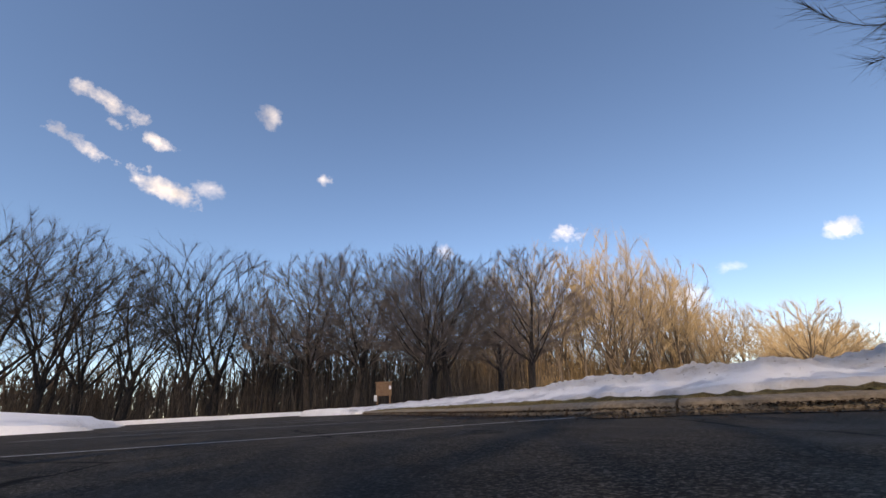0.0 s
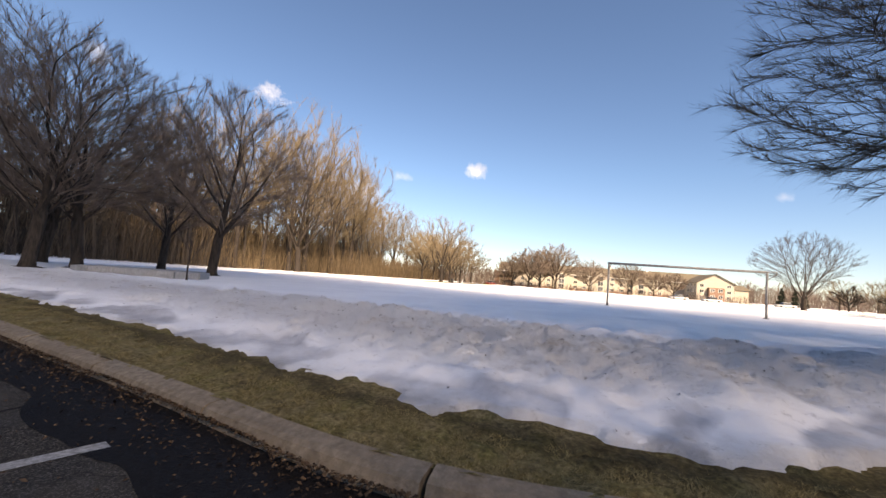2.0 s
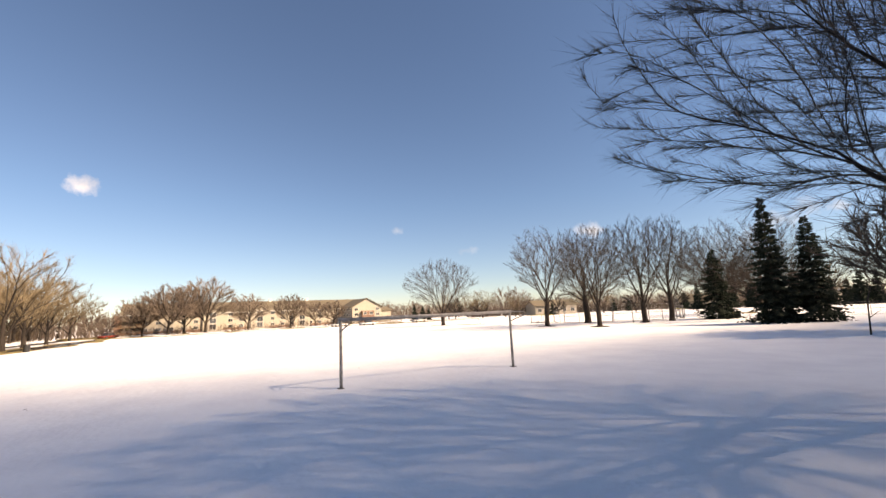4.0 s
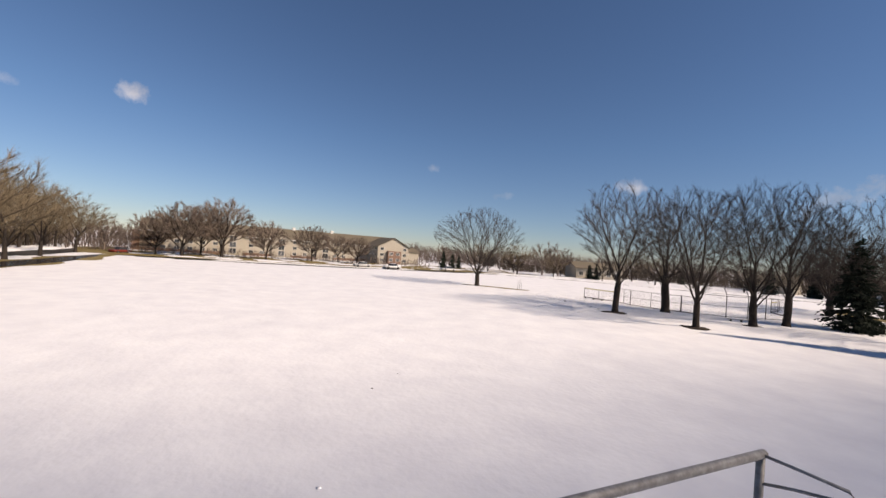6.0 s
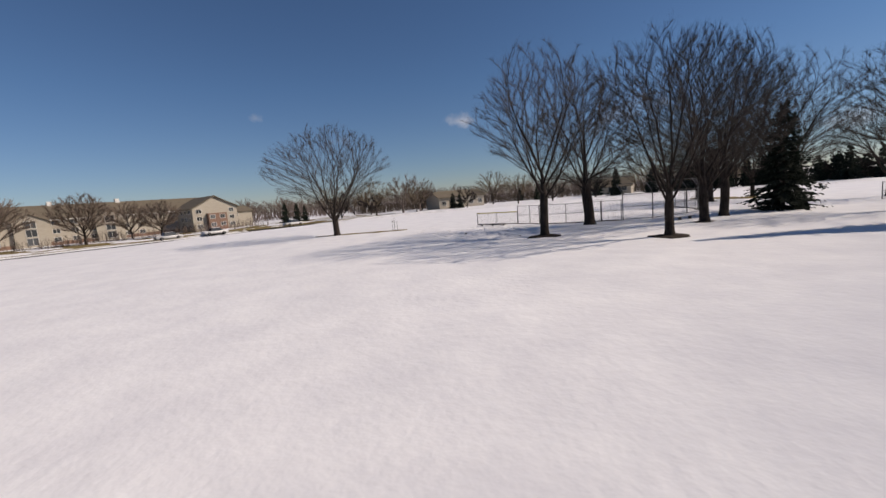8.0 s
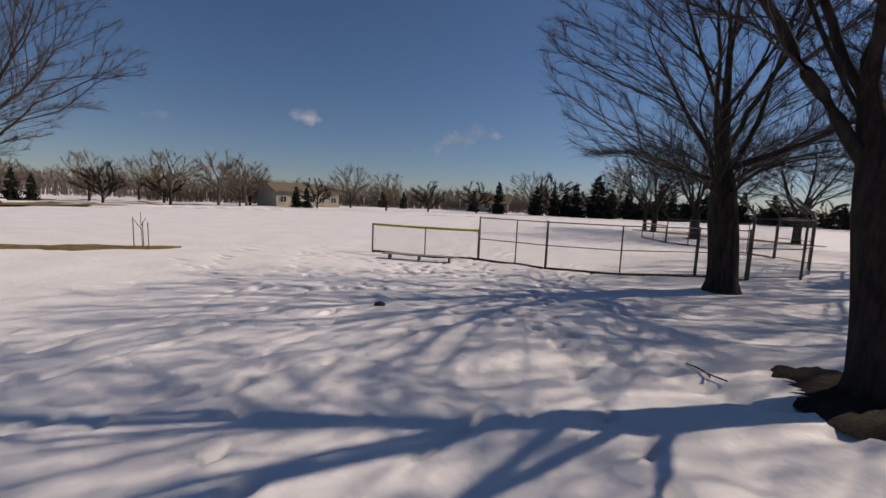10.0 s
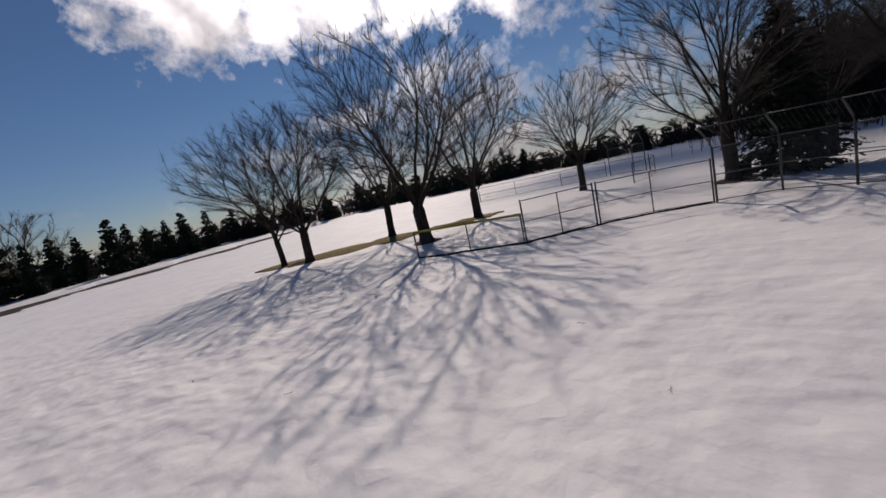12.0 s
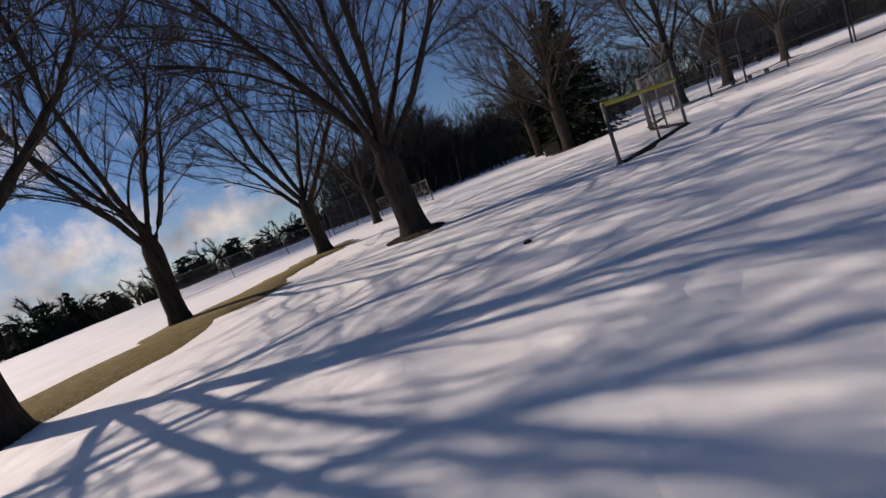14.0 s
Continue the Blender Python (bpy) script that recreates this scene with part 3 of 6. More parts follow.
def plant_spruce(meshes, x, y, z, turn, size, label, group=""):
    ob = thing("spruce_tree", pose(x, y, z, 0, 0, turn) @ Matrix.Scale(size, 4), label, "tree", group)
    part("trunk", meshes[0], ob)
    part("needles", meshes[1], ob)
    return ob


# ---- thickets: stems with side shoots, past counting ----
def thicket(name, spots, height, mat, label, seed, stem_r=0.012, shoots=3):
    """One object of many thin stems at spots (n, 3); height: mean height."""
    rng = np.random.default_rng(seed)
    p = np.asarray(spots, float)
    n = len(p)
    h = height * rng.uniform(0.55, 1.25, n)
    d = np.column_stack([rng.normal(0, 0.16, n), rng.normal(0, 0.16, n), np.ones(n)])
    mid = p + d * (h * 0.5)[:, None] + rng.normal(0, 0.03, (n, 3)) * h[:, None]
    tip = p + d * h[:, None] + np.column_stack([rng.normal(0, 0.10, (n, 2)), np.zeros(n)]) * h[:, None]
    r = stem_r * h / height
    V, Q = tubes(np.stack([p, mid], 1), np.outer(r, [1, 0.7]), 3)
    pieces = [spikes(mid, tip, r * 0.7)]
    for _ in range(shoots):
        t = rng.uniform(0.25, 0.9, n)[:, None]
        s = np.where(t < 0.5, p + (mid - p) * t * 2, mid + (tip - mid) * (t * 2 - 1))
        a = rng.uniform(0, 6.28, n)
        e = s + (np.column_stack([np.cos(a) * 0.45, np.sin(a) * 0.45, rng.uniform(0.2, 0.8, n)]) * (h * rng.uniform(0.15, 0.42, n))[:, None])
        pieces.append(spikes(s, e, r * 0.6))
    tv, tf = join(*pieces)
    ob = new(name, mesh_of(name, np.concatenate([V, tv]), [Q, tf + len(V)], mat))
    return tagged(ob, label, "brush", kind="stuff")


# ---- ground, lot, kerb ----
KERB = [(-26, 1.2), (-8, 1.2), (-2, 0.9), (0.5, 0.3), (2, -0.33), (3, -0.72), (3.5, -0.92), (4.1, -1.18), (5, -1.38), (5.6, -1.42), (6.4, -1.33), (8.3, -0.82), (10.8, -0.28), (12.3, 0.08), (14.3, 0.52), (17.3, 1.1), (19, 1.45), (21, 1.95)]
EDGE = [(-26, 1.8), (-8, 1.8), (-2, 1.4), (0.5, 0.8), (2, 0.02), (3, -0.5), (3.5, -0.74), (4.1, -0.92), (4.8, -0.97), (5.4, -0.95), (6.6, -0.72), (8.2, -0.26), (11, 0.45), (14.2, 1.2), (19, 1.95), (21, 2.3), (24, 1.7), (29, 0.9), (34, 1.6), (37, 4)]


def along(table, y):
    t = np.array(table)
    return np.interp(y, t[:, 0], t[:, 1])


ROAD_A = [(-70, 44), (-30, 43), (0, 41.5), (40, 41.5), (70, 40.5), (100, 39), (135, 37.5), (175, 40)]
ROAD_B = [(150, 39), (128, 33), (119, 20), (116.5, 4), (116, -12), (117.5, -36), (119, -52), (114, -66), (102, -78), (84, -92), (60, -110), (20, -118)]


def road_dist(table, x, y):
    """Distance from a road's middle line."""
    best = np.full(np.shape(x), 1e9)
    for (ax, ay), (bx, by) in zip(table, table[1:]):
        dx, dy = bx - ax, by - ay
        t = np.clip(((x - ax) * dx + (y - ay) * dy) / (dx * dx + dy * dy), 0, 1)
        best = np.minimum(best, np.hypot(x - ax - t * dx, y - ay - t * dy))
    return best


def smooth(a, b, x):
    t = np.clip((x - a) / (b - a), 0, 1)
    return t * t * (3 - 2 * t)


def wave(x, y, scale, seed):
    """Cheap smooth noise on arrays, about -1 to 1."""
    r = np.random.default_rng(seed)
    z = 0
    for _ in range(7):
        a, ph = r.uniform(0, 6.28), r.uniform(0, 6.28)
        f = r.uniform(0.6, 1.9) / scale * 6.28
        z = z + np.sin((x * math.cos(a) + y * math.sin(a)) * f + ph + 1.3 * np.sin((x * math.sin(a) - y * math.cos(a)) * f * 0.6 + ph))
    return z / 3.2


def paved(x, y):
    """How far inside the cleared pavement a place is, in metres (negative: under snow)."""
    lot = np.minimum(along(EDGE, y) - x, np.minimum(np.minimum(42 - y, x + 45), y + 12))
    west = np.where(y > 19.5, x + 8.4 + 0.6 * np.sin(y * 0.9), 99) + np.maximum(0, 19.5 - y) * 3
    lot = np.minimum(lot, west)
    a = 4.0 - road_dist(ROAD_A, x, y)
    b = 4.2 - road_dist(ROAD_B, x, y)
    return np.maximum(np.maximum(lot, a), b)


def ground_height(x, y):
    n1, n2, n3 = wave(x, y, 1.1, 3), wave(x, y, 3.6, 4), wave(x, y, 14, 5)
    d = -paved(x, y)
    near = np.exp(-((np.hypot(x - 2, (y - 9) * 0.7)) / 16) ** 2)
    e = x - along(EDGE, y)
    mask = smooth(-0.2, 0.6, e) * (1 - smooth(23, 27, y))
    bank = mask * (0.19 * np.exp(-((e - 2.9) / 1.3) ** 2) + 0.05 * np.exp(-((e - 4.6) / 0.8) ** 2)) * (1 + 0.4 * n2) * (1 - 0.55 * smooth(8, 14, y)) - (1 - smooth(0.0, 2.1, e)) * 0.15 * (1 - smooth(23, 27, y)) * smooth(-20, -14, y)
    pile = 0.55 * np.exp(-(((x + 12.5) / 3.4) ** 2 + ((y - 25) / 4.5) ** 2))
    z = 0.012 * n2 + 0.03 * n3 + bank + pile
    z = z + near * (0.018 * n1 + 0.036 * wave(x, y, 0.62, 8) + 0.036 * np.abs(wave(x, y, 0.42, 18)) + 0.024 * wave(x, y, 0.27, 28)) * smooth(0.0, 1.6, e) * (1 - 0.85 * smooth(4, 8, e))
    soft = np.exp(-(((x - 54) / 9) ** 2 + ((y + 31) / 8) ** 2)) + 0.7 * np.exp(-(((x - 58) / 12) ** 2 + ((y + 60) / 13) ** 2))
    z = z + soft * (0.012 * n1 + 0.026 * n2 + 0.006 * wave(x, y, 0.6, 11))
    mound = 0.10 * np.exp(-(((x - 57) / 2.2) ** 2 + ((y + 27.5) / 1.6) ** 2))
    cut = -0.75 + 0.75 * smooth(-0.05, 0.42, d + 0.10 * wave(x, y, 2.3, 9) + 0.04 * n1 + 0.03 * wave(x, y, 0.3, 19))
    bare = smooth(121, 124, x) * (1 - smooth(150, 156, x)) * smooth(-0.15, 0.25, wave(x, y, 16, 31) + 0.25 * wave(x, y, 4, 32) + 0.18)
    return np.where(d < 0.42, np.minimum(z * smooth(0, 0.42, d) + cut, z), z) + mound - 0.22 * bare


def axis(*stretches):
    out = []
    for lo, hi, step in stretches:
        out.append(np.arange(lo, hi, step))
    return np.concatenate(out)


def build_ground():
    xs = np.concatenate([[-1800, -900, -450, -250, -160, -120], axis((-95, -30, 5), (-30, -4, 1.0), (-4, -1.4, 0.4), (-1.4, 2.6, 0.06), (2.6, 6.4, 0.12), (6.4, 38, 0.9), (38, 49, 0.42), (49, 51.5, 0.25), (51.5, 53, 0.15), (53, 61.5, 0.07), (61.5, 66, 0.2), (66, 70, 0.4), (70, 100, 1.5), (100, 180, 2.0), (180, 300, 15)), [330, 450, 700, 1100, 1900]])
    ys = np.concatenate([[-1800, -900, -450, -300, -220], axis((-180, -120, 8), (-120, -80, 2), (-80, -41, 0.42), (-41, -39.5, 0.25), (-39.5, -38, 0.15), (-38, -31.5, 0.065), (-31.5, -30.5, 0.15), (-30.5, -23, 0.2), (-23, 1, 1.0), (1, 9.5, 0.07), (9.5, 16, 0.14), (16, 22, 0.3), (22, 48, 0.9), (48, 100, 5), (100, 200, 14)), [230, 320, 500, 900, 1900]])
    X, Y = np.meshgrid(xs, ys)
    Z = ground_height(X, Y)
    # trodden places by the ball field
    rng = np.random.default_rng(12)
    for _ in range(32):
        px, py, way = rng.uniform(53, 61.5), rng.uniform(-38, -31.5), rng.uniform(0, 6.28)
        for step in range(16):
            way += rng.normal(0, 0.22)
            px, py = px + 0.62 * math.cos(way), py + 0.62 * math.sin(way)
            lift = 0.11 if step % 2 else -0.11
            fx, fy, a = px - lift * math.sin(way), py + lift * math.cos(way), way + rng.normal(0, 0.15)
            i0, i1 = np.searchsorted(xs, (fx - 0.4, fx + 0.4))
            j0, j1 = np.searchsorted(ys, (fy - 0.4, fy + 0.4))
            dx, dy = X[j0:j1, i0:i1] - fx, Y[j0:j1, i0:i1] - fy
            u, v = dx * math.cos(a) + dy * math.sin(a), -dx * math.sin(a) + dy * math.cos(a)
            Z[j0:j1, i0:i1] -= rng.uniform(0.10, 0.19) * np.exp(-((u / 0.14) ** 2 + (v / 0.075) ** 2) ** 2)
    ny, nx = X.shape
    idx = np.arange(nx * ny).reshape(ny, nx)
    quads = np.stack([idx[:-1, :-1], idx[:-1, 1:], idx[1:, 1:], idx[1:, :-1]], -1).reshape(-1, 4)
    me = mesh_of("ground", np.column_stack([X.ravel(), Y.ravel(), Z.ravel()]), quads, SNOW, True)
    e = X - along(EDGE, Y)
    dirt = np.where((e > 0) & (Y < 24) & (Y > -20), np.exp(-((e - 2.6) / 1.7) ** 2), 0) * 0.85
    edge = np.exp(-np.clip(-paved(X, Y), 0, None) / 0.6) * 0.8
    ring = np.zeros_like(X)
    for x, y, *_ in TREE_SPOTS:
        ring = np.maximum(ring, np.exp(-np.hypot(X - x, Y - y) / 0.9))
    trod = 0.16 * np.exp(-(((X - 60) / 12) ** 2 + ((Y + 62) / 12) ** 2)) + 0.3 * np.exp(-(((X - 54) / 8) ** 2 + ((Y + 33) / 6) ** 2))
    at = me.attributes.new("dirt", 'FLOAT', 'POINT')
    at.data.foreach_set("value", np.clip(np.maximum.reduce([dirt, edge, ring * 0.7, trod]), 0, 1).astype(np.float32).ravel())
    ice = np.where((e > -0.2) & (Y < 24) & (Y > -20), np.exp(-((e - 0.55 - 0.25 * wave(X, Y, 2.5, 61)) / 0.38) ** 2) * smooth(-0.3, 0.35, wave(X, Y, 2.2, 62) + 0.25), 0)
    lump = np.exp(-(((X - 60) / 13) ** 2 + ((Y + 63) / 15) ** 2)) + 0.6 * np.exp(-(((X - 54) / 8) ** 2 + ((Y + 31) / 6) ** 2))
    lu = me.attributes.new("lumpy", 'FLOAT', 'POINT')
    lu.data.foreach_set("value", np.clip(lump, 0, 1).astype(np.float32).ravel())
    ic = me.attributes.new("ice", 'FLOAT', 'POINT')
    ic.data.foreach_set("value", np.clip(ice, 0, 1).astype(np.float32).ravel())
    return tagged(new("ground", me), "wide snow-covered playing field with dirty ploughed edges", "ground", kind="structure")


TREE_SPOTS = [(49.0, -31.0), (49.5, -38.9), (40.9, -31.6), (41.1, -39.8), (75.2, -29.5), (6.65, -6.2), (50.1, -74.3), (43.7, -72.9), (47.1, -66.8), (39.6, -67.8), (33.0, -62.0), (39.8, -51.2)]
build_ground()


def sheet(name, outline, z, mat, label, category, depth=0.05):
    bm = bmesh.new()
    top = [bm.verts.new((x, y, z)) for x, y in outline]
    bot = [bm.verts.new((x, y, z - depth)) for x, y in outline]
    bm.faces.new(top)
    for i in range(len(top)):
        j = (i + 1) % len(top)
        bm.faces.new((top[i], bot[i], bot[j], top[j]))
    bmesh.ops.recalc_face_normals(bm, faces=bm.faces[:])
    return tagged(new(name, bm_mesh(name, bm, mat)), label, category, kind="structure")


def ribbon(table, half):
    p = np.array(table, float)
    t = np.gradient(p, axis=0)
    n = np.column_stack([-t[:, 1], t[:, 0]]) / np.linalg.norm(t, axis=1)[:, None]
    return [tuple(q) for q in p + n * half] + [tuple(q) for q in (p - n * half)[::-1]]


sheet("parking_lot", [(-45, -14), (2.4, -14), (2.4, 21), (6, 38.5), (-45, 38.5)], -0.35, ASPHALT, "dark cracked asphalt parking lot with wet patches", "pavement")
sheet("lawn", [(121.6, -78), (158, -78), (158, 46), (121.6, 34)], -0.09, TURF, "brown winter lawn showing between snow patches", "grass")
sheet("road", ribbon(ROAD_A, 5.0), -0.356, ASPHALT, "dark asphalt park road between snow banks", "road")
sheet("road_far", ribbon(ROAD_B, 5.2), -0.362, ASPHALT, "asphalt street along the far edge of the field", "road")


def build_kerb():
    kerb = thing("kerb", pose(0, 0, 0), "worn concrete kerb in cast lengths round the lot", "kerb", kind="structure")
    ys = np.arange(-3.0, 21.0, 0.1)
    xs = along(KERB, ys)
    xs = np.convolve(np.pad(xs, 8, mode="edge"), np.ones(17) / 17, "valid")
    s = np.concatenate([[0], np.cumsum(np.hypot(np.diff(xs), np.diff(ys)))])
    pos, k = 0.0, 0
    rng = np.random.default_rng(5)
    while pos < s[-1] - 0.5:
        end = min(pos + 1.83, s[-1])
        q = np.linspace(pos + 0.012, end - 0.012, 7)
        px, py = np.interp(q, s, xs), np.interp(q, s, ys)
        tx, ty = np.gradient(px), np.gradient(py)
        l = np.hypot(tx, ty)
        nx, ny = ty / l, -tx / l
        lift = rng.normal(0, 0.006)
        prof = [(0.0, -0.5), (0.0, -0.225), (-0.02, -0.215), (-0.14, -0.236), (-0.18, -0.255), (-0.215, -0.335), (-0.22, -0.5)]
        V = np.array([[(px[i] + nx[i] * a, py[i] + ny[i] * a, b + lift) for a, b in prof] for i in range(7)])
        idx = np.arange(49).reshape(7, 7)
        quads = np.stack([idx[:-1, :-1], idx[1:, :-1], idx[1:, 1:], idx[:-1, 1:]], -1).reshape(-1, 4)
        caps = [np.array([idx[0, ::-1][j:j + 1].tolist() for j in range(7)]).reshape(1, 7), idx[-1].reshape(1, 7)]
        part("kerbstone", mesh_of("kerbstone", V.reshape(-1, 3), [quads, caps[0], caps[1]], CONCRETE), kerb)
        pos, k = end, k + 1


build_kerb()


def build_turf():
    """Strip of dead grass between the kerb and the snow, with blades."""
    ys = np.arange(-3.0, 21.0, 0.12)
    xk = np.convolve(np.pad(along(KERB, ys), 7, mode="edge"), np.ones(15) / 15, "valid") - 0.06
    xe = along(EDGE, ys) + 0.9
    f = np.linspace(0, 1, 22)
    X = xk[:, None] * (1 - f) + xe[:, None] * f
    Y = np.repeat(ys[:, None], 22, 1)
    Z = -0.228 + 0.068 * np.sin(f * 1.6)[None] + 0.016 * wave(X, Y, 0.5, 21) + 0.010 * wave(X, Y, 0.25, 27)
    idx = np.arange(X.size).reshape(X.shape)
    quads = np.stack([idx[:-1, :-1], idx[:-1, 1:], idx[1:, 1:], idx[1:, :-1]], -1).reshape(-1, 4)
    me = mesh_of("grass_verge", np.column_stack([X.ravel(), Y.ravel(), Z.ravel()]), quads, TURF, True)
    gap = X - along(EDGE, Y)
    wet = np.exp(-((gap - 0.12 + 0.12 * wave(X, Y, 0.9, 65)) / 0.22) ** 2) * 0.62
    at = me.attributes.new("wet", 'FLOAT', 'POINT')
    at.data.foreach_set("value", np.clip(wet, 0, 1).astype(np.float32).ravel())
    tagged(new("grass_verge", me), "strip of matted yellow-green grass behind the kerb", "grass", kind="structure")
    rng = np.random.default_rng(22)
    n = 95000
    y = rng.uniform(1.5, 20, n)
    a = along(KERB, y) + 0.02
    x = a + (along(EDGE, y) + 0.1 - a) * rng.uniform(0, 1, n)
    keep = wave(x, y, 0.55, 71) + 0.6 * wave(x, y, 1.7, 72) > -0.35
    x, y = x[keep], y[keep]
    n = len(x)
    p = np.column_stack([x, y, -0.222 + 0.05 * np.clip((x - along(KERB, y)) / 0.9, 0, 1)])
    ang, l = rng.uniform(0, 6.28, n), rng.uniform(0.02, 0.055, n)
    d = np.column_stack([np.cos(ang) * l, np.sin(ang) * l, rng.uniform(0.02, 0.45, n) * l])
    s = np.column_stack([-np.sin(ang), np.cos(ang), 0 * ang]) * 0.0016
    V = np.stack([p - s, p + s, p + d + [0, 0, 0.008]], 1).reshape(-1, 3)
    tagged(new("grass_blades", mesh_of("grass_blades", V, np.arange(3 * n).reshape(-1, 3), BLADES)), "matted dead grass blades on the verge", "grass", kind="stuff")


build_turf()


def build_litter():
    """Dead leaves and bits in the gutter."""
    rng = np.random.default_rng(33)
    n = 9500
    y = np.concatenate([rng.uniform(2.2, 12, n * 3 // 4), rng.uniform(12, 20, n // 4)])
    n = len(y)
    drift = 0.6 + 0.5 * wave(y, y * 0, 1.3, 57)
    off = 0.225 + np.abs(rng.normal(0, 0.14, n)) * np.where(rng.uniform(0, 1, n) < 0.62, 0.55 * drift, 1.7)
    off = np.where(rng.uniform(0, 1, n) < 0.07, rng.uniform(0.3, 1.8, n), off)
    p = np.column_stack([along(KERB, y) - off, y, np.full(n, -0.345) + rng.uniform(0, 0.02, n) + 0.05 * np.exp(-((off - 0.26) / 0.08) ** 2)])
    a, l = rng.uniform(0, 6.28, n), rng.uniform(0.005, 0.020, n)
    u = np.column_stack([np.cos(a), np.sin(a), rng.normal(0, 0.3, n)]) * l[:, None]
    v = np.column_stack([-np.sin(a), np.cos(a), rng.normal(0, 0.3, n)]) * (l * rng.uniform(0.3, 0.7, n))[:, None]
    m = 130
    on = rng.uniform(0, 1, (m, 2)) * [5.0, 12.0] + [0.9, 2.0]
    on[:, 0] += along(EDGE, on[:, 1]) - 0.6
    p[:m] = np.column_stack([on, ground_height(on[:, 0], on[:, 1]) + 0.012])
    V = np.stack([p - u, p - v, p + u, p + v + [0, 0, 0.006]], 1).reshape(-1, 3)
    tagged(new("leaf_litter", mesh_of("leaf_litter", V, np.arange(4 * n).reshape(-1, 4), LEAVES)), "wet dead leaves along the gutter", "leaves", kind="stuff")


build_litter()


def gutter_strip(name, y0, y1, width, swing, z, mat, label, category, seed):
    ys = np.arange(y0, y1, 0.08)
    x0 = along(KERB, ys) - 0.2
    x1 = x0 - np.clip(width + swing * wave(ys, ys * 0, 3.4, seed) + 0.25 * swing * wave(ys, ys * 0, 1.1, seed + 1), 0.1, 1.6) * smooth(y0, y0 + 0.6, ys) * smooth(y1, y1 - 1.5, ys) - 0.02
    V = np.concatenate([np.column_stack([x0, ys, 0 * ys + z]), np.column_stack([x1, ys, 0 * ys + z])])
    n = len(ys)
    i = np.arange(n - 1)
    q = np.column_stack([i, i + 1, i + 1 + n, i + n])
    tagged(new(name, mesh_of(name, V, q[:, ::-1], mat)), label, category, kind="structure")


gutter_strip("gutter_silt", 0.8, 20.5, 0.62, 0.16, -0.3465, SILT, "black wet silt and rotting leaves in the gutter", "dirt", 44)
gutter_strip("puddle", 1.0, 5.4, 0.62, 0.18, -0.3425, WATER, "dark still melt water in the gutter", "water", 47)


def stripe(x0, y0, length, turn):
    """A worn painted stall line with a broken outline."""
    rng = np.random.default_rng(int(abs(y0) * 100))
    s = np.arange(0, length, 0.12)
    w = 0.052 + rng.normal(0, 0.006, len(s))
    a = radians(turn)
    c, d = np.array([-math.sin(a), math.cos(a)]), np.array([math.cos(a), math.sin(a)])
    mid = np.array([x0, y0]) + s[:, None] * c
    L, R = mid + d * w[:, None], mid - d * w[:, None]
    V = np.vstack([np.column_stack([L, np.full(len(s), -0.345)]), np.column_stack([R, np.full(len(s), -0.345)])])
    i = np.arange(len(s) - 1)
    i = i[rng.uniform(0, 1, len(i)) > 0.012]
    q = np.column_stack([i + len(s), i, i + 1, i + 1 + len(s)])
    return tagged(new("parking_line", mesh_of("parking_line", V, q[:, ::-1], PAINT)), "worn white parking stall line on asphalt", "road marking", "parking lines", "structure")


for x0, y0, turn in ((-2.0, 4.6, 79), (-1.75, 7.75, 70), (-1.25, 10.75, 66), (-0.7, 13.6, 64)):
    stripe(x0, y0, 6.2, turn)


# ---- single trees in the park ----
def mulch_ring(x, y, r, seed):
    rng = np.random.default_rng(seed)
    a = np.linspace(0, 2 * math.pi, 96, endpoint=False)
    rr = r * (1 + 0.10 * np.sin(3 * a + seed) + 0.05 * np.sin(7 * a) + 0.025 * np.sin(17 * a + seed) + rng.normal(0, 0.012, 96))
    V = [np.column_stack([np.cos(a) * rr * f, np.sin(a) * rr * f, np.full(96, z) + rng.normal(0, 0.012, 96)]) for f, z in ((1.06, -0.06), (0.95, 0.012), (0.6, 0.04), (0.25, 0.09), (0.02, 0.11))]
    idx = np.arange(480).reshape(5, 96)
    q = np.stack([idx[:-1], np.roll(idx, -1, 1)[:-1], np.roll(idx, -1, 1)[1:], idx[1:]], -1).reshape(-1, 4)
    ob = new("mulch_ring", mesh_of("mulch_ring", np.concatenate(V), q, MULCH, True))
    ob.matrix_basis = pose(x, y, 0.0)
    return tagged(ob, "ring of wet dark mulch melted out round a trunk", "mulch", "mulch rings")


UPRIGHT = "tall bare upright tree with a dense oval crown"
ROW = "trees along the ball field"
FAN = "bare spreading tree with several steep stems, against the light"
FANS = "spreading trees in the snow"
